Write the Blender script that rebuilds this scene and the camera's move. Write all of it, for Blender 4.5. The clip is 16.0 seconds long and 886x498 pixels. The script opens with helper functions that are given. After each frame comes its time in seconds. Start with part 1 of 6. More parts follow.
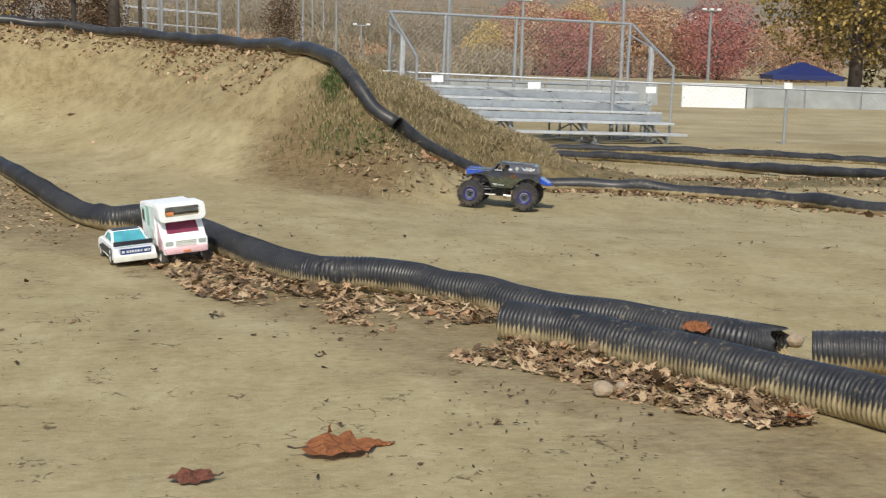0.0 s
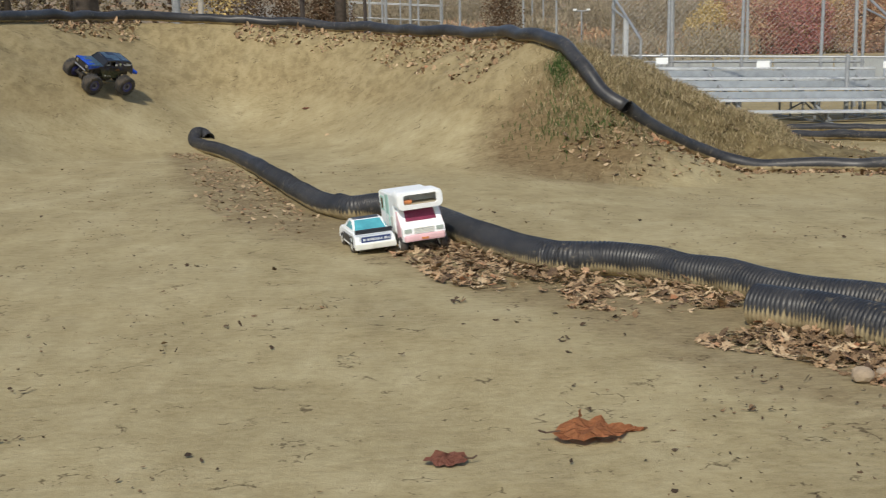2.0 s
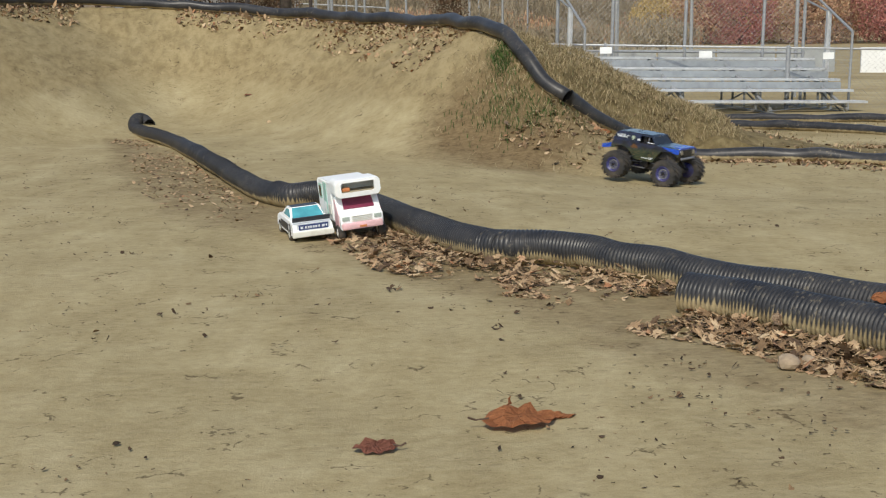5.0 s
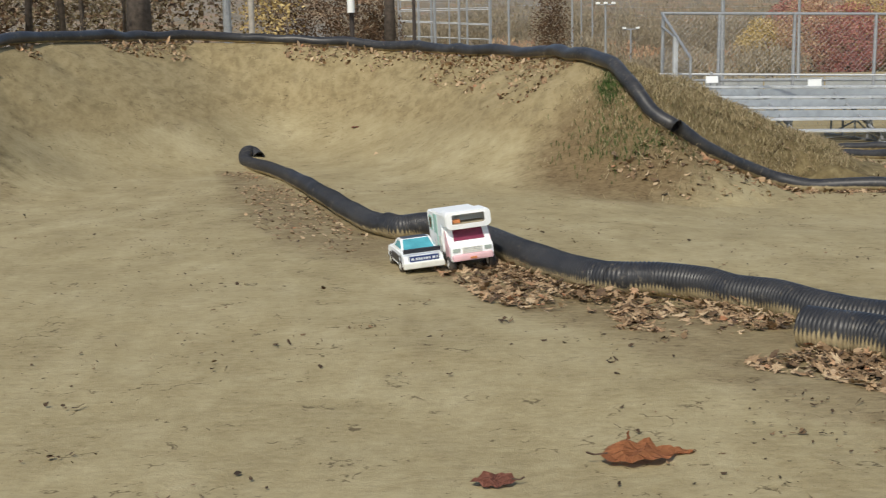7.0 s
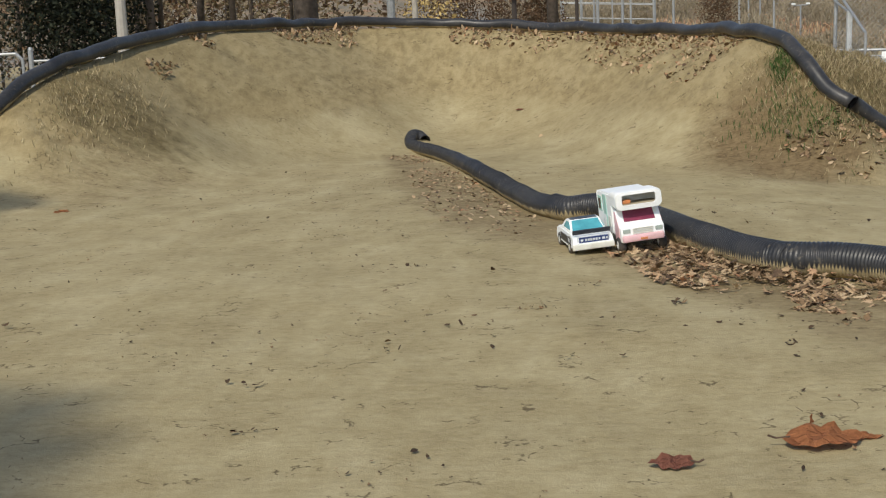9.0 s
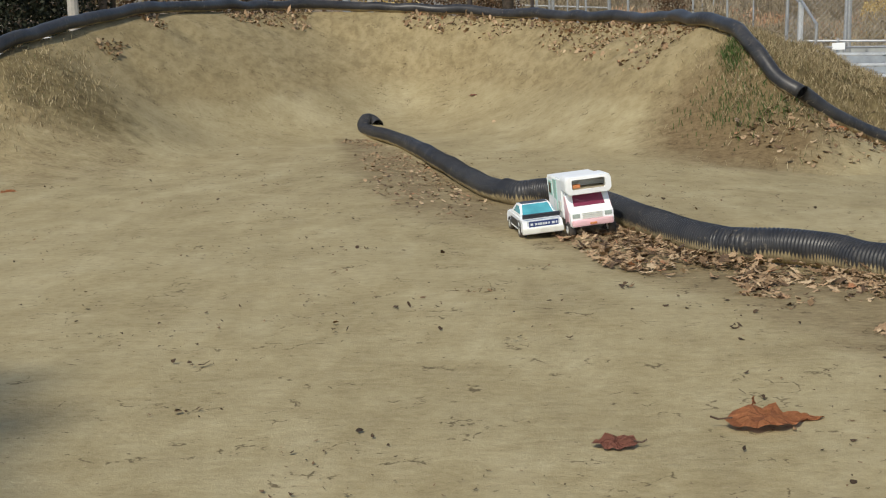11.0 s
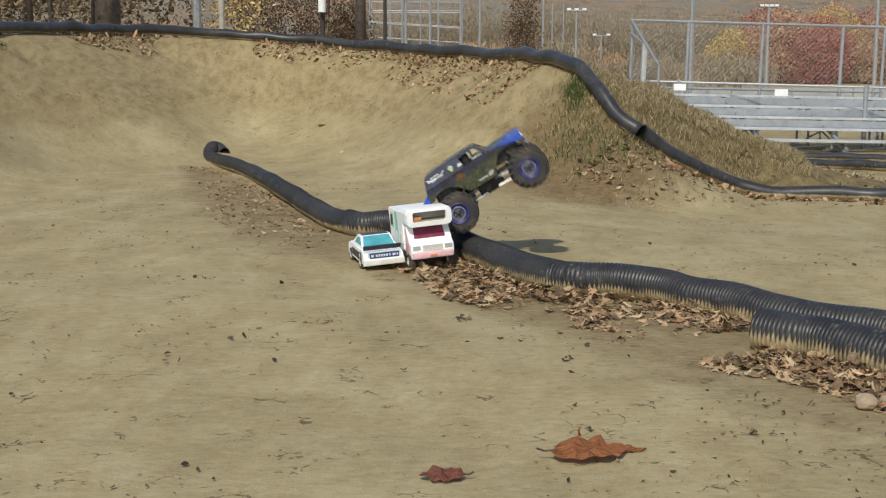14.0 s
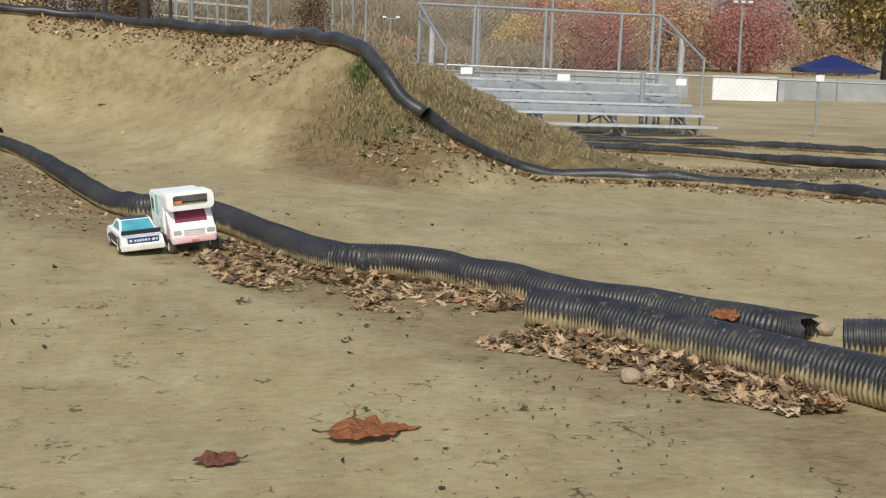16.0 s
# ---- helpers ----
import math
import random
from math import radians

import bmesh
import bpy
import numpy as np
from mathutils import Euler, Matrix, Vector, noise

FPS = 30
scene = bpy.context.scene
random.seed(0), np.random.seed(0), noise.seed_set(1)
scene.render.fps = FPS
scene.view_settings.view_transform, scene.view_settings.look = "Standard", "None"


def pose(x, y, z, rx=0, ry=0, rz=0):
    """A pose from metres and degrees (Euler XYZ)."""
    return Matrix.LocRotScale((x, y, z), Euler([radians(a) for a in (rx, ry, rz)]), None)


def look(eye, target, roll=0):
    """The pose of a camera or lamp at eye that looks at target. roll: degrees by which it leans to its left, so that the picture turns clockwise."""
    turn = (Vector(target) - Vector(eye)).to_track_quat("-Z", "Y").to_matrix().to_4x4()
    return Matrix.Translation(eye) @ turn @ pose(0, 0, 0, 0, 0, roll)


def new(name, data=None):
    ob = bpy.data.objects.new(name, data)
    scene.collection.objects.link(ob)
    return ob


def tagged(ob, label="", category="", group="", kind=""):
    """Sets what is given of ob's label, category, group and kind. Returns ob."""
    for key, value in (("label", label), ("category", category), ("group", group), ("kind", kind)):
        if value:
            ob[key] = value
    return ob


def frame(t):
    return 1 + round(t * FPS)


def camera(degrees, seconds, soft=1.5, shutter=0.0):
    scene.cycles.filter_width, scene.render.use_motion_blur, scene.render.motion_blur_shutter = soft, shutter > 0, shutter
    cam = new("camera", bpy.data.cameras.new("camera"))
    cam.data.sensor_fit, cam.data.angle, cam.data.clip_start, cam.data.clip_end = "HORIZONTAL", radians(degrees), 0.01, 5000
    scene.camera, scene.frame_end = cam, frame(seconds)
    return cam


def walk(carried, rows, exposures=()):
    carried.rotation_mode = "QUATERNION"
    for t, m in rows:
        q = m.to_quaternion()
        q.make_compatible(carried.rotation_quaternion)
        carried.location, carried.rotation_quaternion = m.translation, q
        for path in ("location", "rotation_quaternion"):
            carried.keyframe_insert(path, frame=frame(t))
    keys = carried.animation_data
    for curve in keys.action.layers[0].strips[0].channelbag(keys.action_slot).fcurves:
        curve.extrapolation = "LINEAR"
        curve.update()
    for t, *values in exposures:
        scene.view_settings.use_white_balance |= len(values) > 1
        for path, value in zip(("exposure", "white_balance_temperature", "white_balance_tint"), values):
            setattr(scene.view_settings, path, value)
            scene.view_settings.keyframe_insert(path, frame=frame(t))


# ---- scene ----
cam = camera(38.0, 16.0, soft=1.2, shutter=0.15)
PATH = [
    (0, (0.087, 0.689, 0.988), (0.483, 2.625, 0.678), 1.3),
    (0.5, (0.077, 0.704, 0.977), (0.358, 2.658, 0.655), 0.3),
    (1, (0.077, 0.717, 0.964), (0.316, 2.673, 0.619), -0.5),
    (1.5, (0.071, 0.715, 0.97), (0.296, 2.672, 0.626), -0.5),
    (2, (0.026, 0.72, 0.974), (0.08, 2.692, 0.644), -1.1),
    (2.5, (0.017, 0.722, 0.971), (-0.044, 2.693, 0.637), -1.9),
    (3, (0.028, 0.723, 0.966), (0.016, 2.693, 0.619), -1.6),
    (3.5, (0.029, 0.722, 0.969), (0.029, 2.691, 0.619), -1.5),
    (4, (0.043, 0.724, 0.965), (0.086, 2.693, 0.621), -1.4),
    (4.2, (0.049, 0.719, 0.972), (0.115, 2.686, 0.616), -1.2),
    (6.3, (0.07, 0.7, 0.982), (0.248, 2.668, 0.67), -0.2),
    (6.5, (0.067, 0.698, 0.984), (0.217, 2.669, 0.679), -0.5),
    (7, (0.025, 0.71, 0.983), (0.005, 2.687, 0.682), -1.2),
    (7.5, (-0.015, 0.711, 0.98), (-0.222, 2.679, 0.686), -2.0),
    (8, (-0.031, 0.72, 0.97), (-0.367, 2.665, 0.647), -2.9),
    (8.5, (-0.016, 0.724, 0.969), (-0.339, 2.67, 0.641), -2.8),
    (9, (-0.007, 0.719, 0.971), (-0.278, 2.674, 0.653), -2.5),
    (9.5, (0.002, 0.717, 0.966), (-0.223, 2.676, 0.631), -2.6),
    (9.7, (0.013, 0.718, 0.962), (-0.18, 2.681, 0.629), -2.3),
    (11.8, (0.006, 0.718, 0.95), (-0.193, 2.678, 0.604), -1.2),
    (12, (0.008, 0.718, 0.947), (-0.175, 2.68, 0.604), -1.0),
    (12.5, (0.016, 0.716, 0.954), (-0.122, 2.683, 0.62), -0.7),
    (13, (0.03, 0.712, 0.956), (-0.052, 2.683, 0.629), -0.5),
    (13.5, (0.051, 0.713, 0.963), (0.05, 2.689, 0.656), -0.1),
    (14, (0.056, 0.72, 0.958), (0.087, 2.697, 0.661), 0.2),
    (14.5, (0.062, 0.719, 0.958), (0.13, 2.695, 0.658), 0.1),
    (15, (0.1, 0.711, 0.955), (0.346, 2.673, 0.652), 1.1),
    (15.5, (0.096, 0.713, 0.958), (0.424, 2.661, 0.644), 1.2),
    (16, (0.097, 0.704, 0.961), (0.449, 2.647, 0.64), 1.3),
]
EXPOSURES = [(0, 0.08), (0.5, 0.04), (1.5, -0.05), (2.5, -0.10), (4.2, -0.10), (6.3, -0.05), (7.5, -0.12), (13, -0.11), (14.5, -0.08), (16, -0.03)]
walk(cam, [(t, look(eye, target, roll)) for t, eye, target, roll in PATH], EXPOSURES)


# ---------------------------------------------------------------- light
world = bpy.data.worlds.new("sky_world")
scene.world = world
world.use_nodes = True
wn = world.node_tree.nodes
sky = wn.new("ShaderNodeTexSky")
sky.sky_type, sky.sun_disc = "NISHITA", False
SUN_AZ, SUN_EL = 199.0, 46.0            # compass bearing of the sun from +y, clockwise, and its height
sky.sun_elevation, sky.sun_rotation = radians(SUN_EL), radians(SUN_AZ)
sky.air_density, sky.dust_density = 1.0, 1.5
world.node_tree.links.new(sky.outputs[0], wn["Background"].inputs[0])
wn["Background"].inputs[1].default_value = 0.135
sun_data = bpy.data.lights.new("sun", "SUN")
sun_data.energy, sun_data.angle, sun_data.color = 3.15, radians(0.6), (1.0, 0.935, 0.80)
sun = new("sun", sun_data)
sun_way = Vector((math.sin(radians(SUN_AZ)) * math.cos(radians(SUN_EL)), math.cos(radians(SUN_AZ)) * math.cos(radians(SUN_EL)), math.sin(radians(SUN_EL))))
sun.matrix_world = look(sun_way * 60, (0, 0, 0))


# ---------------------------------------------------------------- materials
def nodes_of(name):
    m = bpy.data.materials.new(name)
    m.use_nodes = True
    nt = m.node_tree
    return m, nt, nt.nodes["Principled BSDF"]


def add(nt, kind, **inputs):
    n = nt.nodes.new("ShaderNode" + kind)
    for k, v in inputs.items():
        n.inputs[k.replace("_", " ")].default_value = v
    return n


def noise_tex(nt, scale, detail=4.0, rough=0.55, vector=None, distortion=0.0):
    n = add(nt, "TexNoise", Scale=scale, Detail=detail, Roughness=rough, Distortion=distortion)
    if vector is not None:
        nt.links.new(vector, n.inputs["Vector"])
    return n.outputs["Fac"]


def ramp(nt, fac, stops):
    r = nt.nodes.new("ShaderNodeValToRGB")
    e = r.color_ramp.elements
    while len(e) < len(stops):
        e.new(0.5)
    for el, (p, c) in zip(e, stops):
        el.position = p
        el.color = (*c, 1) if len(c) == 3 else c
    nt.links.new(fac, r.inputs[0])
    return r.outputs["Color"]


def grey(nt, fac, a, b):
    return ramp(nt, fac, [(a, (0, 0, 0)), (b, (1, 1, 1))])


def mix(nt, fac, a, b, mode="MIX"):
    m = nt.nodes.new("ShaderNodeMix")
    m.data_type, m.blend_type = "RGBA", mode
    for sock, v in ((m.inputs["Factor"], fac), (m.inputs["A"], a), (m.inputs["B"], b)):
        if isinstance(v, (int, float)):
            sock.default_value = v
        elif isinstance(v, tuple):
            sock.default_value = (*v, 1)
        else:
            nt.links.new(v, sock)
    return m.outputs["Result"]


def bump(nt, bsdf, fac, strength, distance, normal=None):
    b = add(nt, "Bump", Strength=strength, Distance=distance)
    nt.links.new(fac, b.inputs["Height"])
    if normal is not None:
        nt.links.new(normal, b.inputs["Normal"])
    nt.links.new(b.outputs["Normal"], bsdf.inputs["Normal"])
    return b.outputs["Normal"]


def coords(nt, kind="Object"):
    return nt.nodes.new("ShaderNodeTexCoord").outputs[kind]


def paint(name, colour, rough=0.45, metal=0.0, vary=0.15, scale=30.0, dirt=0.0, dirt_colour=(0.28, 0.21, 0.13), bumpy=0.0, coat=0.0):
    """Painted or moulded surface with faint tonal drift and an optional film of dust."""
    m, nt, b = nodes_of(name)
    v = coords(nt)
    n = noise_tex(nt, scale, 5, 0.6, v)
    dark = tuple(c * (1 - vary) for c in colour)
    light = tuple(min(1, c * (1 + vary * 0.5)) for c in colour)
    col = ramp(nt, n, [(0.3, dark), (0.7, light)])
    if dirt:
        d = grey(nt, noise_tex(nt, scale * 0.4, 6, 0.7, v), 0.62 - dirt * 0.4, 0.85 - dirt * 0.25)
        k = nt.nodes.new("ShaderNodeMath")
        k.operation = "MULTIPLY"
        k.inputs[1].default_value = min(1.0, dirt * 1.6)
        nt.links.new(d, k.inputs[0])
        col = mix(nt, k.outputs[0], col, dirt_colour)
    nt.links.new(col, b.inputs["Base Color"])
    b.inputs["Roughness"].default_value, b.inputs["Metallic"].default_value = rough, metal
    b.inputs["Coat Weight"].default_value = coat
    if bumpy:
        bump(nt, b, n, bumpy, 0.002)
    return m


def dirt_material():
    m, nt, b = nodes_of("packed_dirt")
    v = coords(nt)
    big = noise_tex(nt, 0.5, 6, 0.65, v, 0.2)
    streak = nt.nodes.new("ShaderNodeMapping")
    streak.inputs["Scale"].default_value = (0.9, 1.15, 1.0)
    streak.inputs["Rotation"].default_value = (0, 0, radians(18))
    nt.links.new(v, streak.inputs["Vector"])
    raked = nt.nodes.new("ShaderNodeMapping")
    raked.inputs["Scale"].default_value = (1.0, 0.42, 0.6)
    nt.links.new(v, raked.inputs["Vector"])
    mid = noise_tex(nt, 2.6, 5, 0.6, raked.outputs[0], 0.15)
    mott = noise_tex(nt, 9.5, 5, 0.66, raked.outputs[0], 0.3)
    swept = nt.nodes.new("ShaderNodeMapping")
    swept.inputs["Scale"].default_value = (0.62, 1.10, 1.0)
    swept.inputs["Rotation"].default_value = (0, 0, radians(-7))
    nt.links.new(v, swept.inputs["Vector"])
    fine = noise_tex(nt, 34, 6, 0.7, swept.outputs[0])
    scuff = noise_tex(nt, 5.5, 7, 0.72, swept.outputs[0], 0.6)
    grit = noise_tex(nt, 210, 3, 0.7, v)
    base = ramp(nt, mid, [(0.36, (0.215, 0.166, 0.084)), (0.46, (0.322, 0.262, 0.141)), (0.54, (0.400, 0.338, 0.200)), (0.64, (0.492, 0.430, 0.282))])
    base = mix(nt, 0.24, base, ramp(nt, mott, [(0.38, (0.185, 0.145, 0.075)), (0.5, (0.370, 0.312, 0.180)), (0.62, (0.520, 0.460, 0.310))]))
    base = mix(nt, grey(nt, big, 0.40, 0.70), base, mix(nt, 0.5, base, (0.255, 0.195, 0.100)))
    base = mix(nt, 0.30, base, ramp(nt, scuff, [(0.34, (0.225, 0.175, 0.090)), (0.5, (0.375, 0.318, 0.185)), (0.66, (0.54, 0.478, 0.325))]))
    base = mix(nt, 0.30, base, ramp(nt, fine, [(0.30, (0.15, 0.118, 0.062)), (0.52, (0.385, 0.330, 0.198)), (0.75, (0.55, 0.485, 0.335))]))
    base = mix(nt, 0.16, base, ramp(nt, grit, [(0.3, (0.10, 0.078, 0.045)), (0.7, (0.52, 0.45, 0.31))]))
    spot = grey(nt, noise_tex(nt, 46, 4, 0.65, swept.outputs[0]), 0.66, 0.70)
    base = mix(nt, mix(nt, 1.0, spot, (0.7, 0.7, 0.7), "MULTIPLY"), base, (0.10, 0.075, 0.043))
    # brown earth and dry grass where the attributes say so
    at = nt.nodes.new("ShaderNodeAttribute")
    at.attribute_name = "earth"
    edge = nt.nodes.new("ShaderNodeMath")
    edge.operation = "MULTIPLY_ADD"
    edge.inputs[1].default_value, edge.inputs[2].default_value = 0.9, -0.45
    nt.links.new(noise_tex(nt, 5, 5, 0.7, v), edge.inputs[0])

    def zone(name, lo, hi):
        a = nt.nodes.new("ShaderNodeAttribute")
        a.attribute_name = name
        s = nt.nodes.new("ShaderNodeMath")
        s.operation = "ADD"
        nt.links.new(a.outputs["Fac"], s.inputs[0])
        nt.links.new(edge.outputs[0], s.inputs[1])
        return grey(nt, s.outputs[0], lo, hi)

    loose = ramp(nt, mott, [(0.36, (0.165, 0.122, 0.060)), (0.5, (0.255, 0.197, 0.104)), (0.64, (0.33, 0.262, 0.148))])
    base = mix(nt, mix(nt, 1.0, zone("bank", 0.25, 0.9), (0.6, 0.6, 0.6), "MULTIPLY"), base, loose)
    base = mix(nt, zone("earth", 0.3, 0.9), base, ramp(nt, fine, [(0.3, (0.10, 0.070, 0.038)), (0.7, (0.24, 0.178, 0.10))]))
    grass = ramp(nt, noise_tex(nt, 9, 6, 0.75, v), [(0.3, (0.075, 0.058, 0.03)), (0.5, (0.165, 0.130, 0.068)), (0.72, (0.28, 0.232, 0.13))])
    base = mix(nt, zone("grass", 0.35, 0.75), base, grass)
    field = ramp(nt, noise_tex(nt, 0.5, 6, 0.7, streak.outputs[0]), [(0.3, (0.24, 0.19, 0.10)), (0.55, (0.36, 0.30, 0.18)), (0.75, (0.46, 0.40, 0.27))])
    base = mix(nt, zone("field", 0.35, 0.65), base, field)
    # short fine cracks
    vo = nt.nodes.new("ShaderNodeTexVoronoi")
    vo.feature = "DISTANCE_TO_EDGE"
    vo.inputs["Scale"].default_value = 7.0
    shift = add(nt, "TexNoise", Scale=9.0, Detail=5.0)
    nt.links.new(v, shift.inputs["Vector"])
    warp = mix(nt, 0.22, v, shift.outputs["Color"], "ADD")
    nt.links.new(warp, vo.inputs["Vector"])
    line = ramp(nt, vo.outputs["Distance"], [(0.0, (1, 1, 1)), (0.012, (1, 1, 1)), (0.036, (0, 0, 0))])
    patch = grey(nt, noise_tex(nt, 5.0, 5, 0.8, v), 0.55, 0.60)
    crack = mix(nt, 1.0, line, patch, "MULTIPLY")
    base = mix(nt, mix(nt, 1.0, crack, (0.8, 0.8, 0.8), "MULTIPLY"), base, (0.085, 0.062, 0.034))
    base = mix(nt, 1.0, base, (1.03, 1.01, 0.92), "MULTIPLY")
    nt.links.new(base, b.inputs["Base Color"])
    b.inputs["Roughness"].default_value = 0.93
    b.inputs["Specular IOR Level"].default_value = 0.18
    n2 = bump(nt, b, fine, 0.4, 0.010)
    bump(nt, b, grit, 0.5, 0.003, n2)
    return m


def pipe_material(name, dusty):
    """Black polyethylene with dried mud low down and dust on the ribs."""
    m, nt, b = nodes_of(name)
    v = coords(nt)
    a = nt.nodes.new("ShaderNodeAttribute")
    a.attribute_name = "low"
    groove = nt.nodes.new("ShaderNodeAttribute")
    groove.attribute_name = "groove"
    n = noise_tex(nt, 14, 6, 0.7, v)
    s = nt.nodes.new("ShaderNodeMath")
    s.operation = "MULTIPLY_ADD"
    s.inputs[1].default_value, s.inputs[2].default_value = 0.55, -0.27
    nt.links.new(n, s.inputs[0])
    t = nt.nodes.new("ShaderNodeMath")
    t.operation = "ADD"
    nt.links.new(a.outputs["Fac"], t.inputs[0])
    nt.links.new(s.outputs[0], t.inputs[1])
    g = nt.nodes.new("ShaderNodeMath")
    g.operation = "MULTIPLY_ADD"
    g.inputs[1].default_value = 0.30
    nt.links.new(groove.outputs["Fac"], g.inputs[0])
    nt.links.new(t.outputs[0], g.inputs[2])
    mud = grey(nt, g.outputs[0], 0.50, 0.66)
    dust = noise_tex(nt, 5, 6, 0.75, v)
    col = ramp(nt, dust, [(0.38, (0.022, 0.023, 0.026)), (0.60, (0.032 + dusty * 0.03, 0.032 + dusty * 0.028, 0.033 + dusty * 0.025)), (0.8, (0.04 + dusty * 0.12, 0.037 + dusty * 0.1, 0.033 + dusty * 0.075))])
    # thin flakes of dried mud and scuffs
    flake = mix(nt, 1.0, grey(nt, noise_tex(nt, 33, 6, 0.75, v), 0.56, 0.64), grey(nt, noise_tex(nt, 3.3, 4, 0.6, v), 0.45, 0.62), "MULTIPLY")
    col = mix(nt, mix(nt, 1.0, flake, (0.55, 0.55, 0.55), "MULTIPLY"), col, (0.30, 0.255, 0.175))
    col = mix(nt, mud, col, ramp(nt, n, [(0.3, (0.24, 0.18, 0.09)), (0.7, (0.46, 0.38, 0.22))]))
    nt.links.new(col, b.inputs["Base Color"])
    nt.links.new(ramp(nt, mud, [(0, (0.40,) * 3), (1, (0.95,) * 3)]), b.inputs["Roughness"])
    b.inputs["Specular IOR Level"].default_value = 0.4
    bump(nt, b, noise_tex(nt, 60, 4, 0.6, v), 0.25, 0.003)
    return m


DIRT = dirt_material()
PIPE = pipe_material("black_pipe_plastic", 0.35)
PIPE_FAR = pipe_material("weathered_pipe_plastic", 0.6)



# ---------------------------------------------------------------- terrain
# crest of the banked turn: x, y, height, foot width inside, foot width outside
CREST = [
    (2.75, 10.95, -0.14, 0.35, 0.5), (2.47, 10.89, -0.08, 0.5, 0.7), (1.97, 10.63, 0.15, 0.8, 1.1), (1.70, 10.55, 0.32, 1.0, 1.5),
    (1.54, 10.67, 0.46, 1.2, 1.9), (1.37, 11.02, 0.75, 1.3, 2.3), (1.14, 11.85, 0.90, 1.5, 2.4), (0.60, 13.87, 0.93, 1.8, 2.2),
    (-0.63, 15.89, 1.02, 2.1, 2.0), (-2.01, 16.40, 1.13, 2.3, 2.0), (-3.26, 15.89, 1.19, 2.3, 2.0), (-3.97, 13.86, 1.17, 2.1, 2.0),
    (-4.16, 12.90, 1.13, 1.7, 2.0), (-4.33, 11.82, 1.02, 1.25, 1.8), (-4.46, 10.86, 0.88, 1.5, 1.6), (-4.62, 10.05, 0.63, 1.3, 1.4),
    (-4.93, 9.80, 0.32, 1.1, 1.2), (-5.28, 9.60, -0.02, 0.6, 0.9), (-5.6, 9.45, -0.10, 0.4, 0.6)]


def smooth(a, b, v):
    u = np.clip((v - a) / (b - a), 0, 1)
    return u * u * (3 - 2 * u)


def spline(points, step):
    """Catmull-Rom through rows of numbers, sampled about every step metres."""
    p = np.array(points, float)
    p = np.vstack([2 * p[0] - p[1], p, 2 * p[-1] - p[-2]])
    out = []
    for a, b, c, d in zip(p, p[1:], p[2:], p[3:]):
        n = max(2, int(np.linalg.norm((c - b)[:3]) / step))
        for u in np.arange(n) / n:
            out.append(0.5 * (2 * b + (c - a) * u + (2 * a - 5 * b + 4 * c - d) * u * u + (3 * b - a - 3 * c + d) * u ** 3))
    return np.array(out + [p[-2]])


SHOULDER = [(1.45, 11.75, 0.88), (1.80, 11.75, 0.72), (2.15, 11.80, 0.52), (2.65, 11.85, 0.27), (3.25, 11.9, 0.0)]
CREST_LINE = spline(CREST, 0.25)


def height(x, y):
    """Height of the ground: a lane that falls to the side field, the floor of the turn and its bank."""
    x, y = np.atleast_1d(np.asarray(x, float)), np.atleast_1d(np.asarray(y, float))
    right = smooth(0.2, 2.4, x - 0.12 * (y - 8))
    z = -0.15 * right * smooth(6.3, 9.6, y) - 0.33 * right * smooth(10.9, 15.5, y) - 0.36 * smooth(16, 27, y) * smooth(-7, -1, x) - 0.12 * smooth(30, 60, y)
    z -= 0.075 * (1 - right) * smooth(8.0, 14.0, y) * (1 - smooth(16, 22, y)) - 0.4 * (1 - right) * smooth(17, 24, y) * smooth(-7, -3, x)
    best, top = np.full(x.shape, 9e9), np.full(x.shape, -9.0)
    outer, within = np.zeros(x.shape), np.zeros(x.shape, bool)
    for n in range(len(CREST_LINE) - 1):
        a, b = CREST_LINE[n], CREST_LINE[n + 1]
        ux, uy = b[0] - a[0], b[1] - a[1]
        k = np.clip(((x - a[0]) * ux + (y - a[1]) * uy) / (ux * ux + uy * uy), 0, 1)
        dx, dy = x - a[0] - k * ux, y - a[1] - k * uy
        far = np.hypot(dx, dy)
        inside = ux * dy - uy * dx > 0
        crest, wi, wo = (a[i] + k * (b[i] - a[i]) for i in (2, 3, 4))
        u = np.clip(far / np.where(inside, wi, wo), 0, 1)
        rise = (1 - u) ** 1.25 * (1 + 0.5 * u * (1 - u))
        top = np.where(far < best, rise * (crest - z), top)
        within = np.where(far < best, inside, within)
        outer = np.where(inside, outer, np.maximum(outer, rise * (crest - z)))
        best = np.minimum(best, far)
    # the grassy shoulder outside the end of the bank
    for a, b in zip(SHOULDER, SHOULDER[1:]):
        ux, uy = b[0] - a[0], b[1] - a[1]
        k = np.clip(((x - a[0]) * ux + (y - a[1]) * uy) / (ux * ux + uy * uy), 0, 1)
        u = np.clip(np.hypot(x - a[0] - k * ux, y - a[1] - k * uy) / 1.25, 0, 1)
        outer = np.maximum(outer, (1 - u * u) ** 1.5 * (a[2] + k * (b[2] - a[2]) - z))
    fade = smooth(0.0, 0.45, best)
    return z + np.maximum(np.where(within, top, top * (1 - fade) + np.maximum(top, outer) * fade), 0)


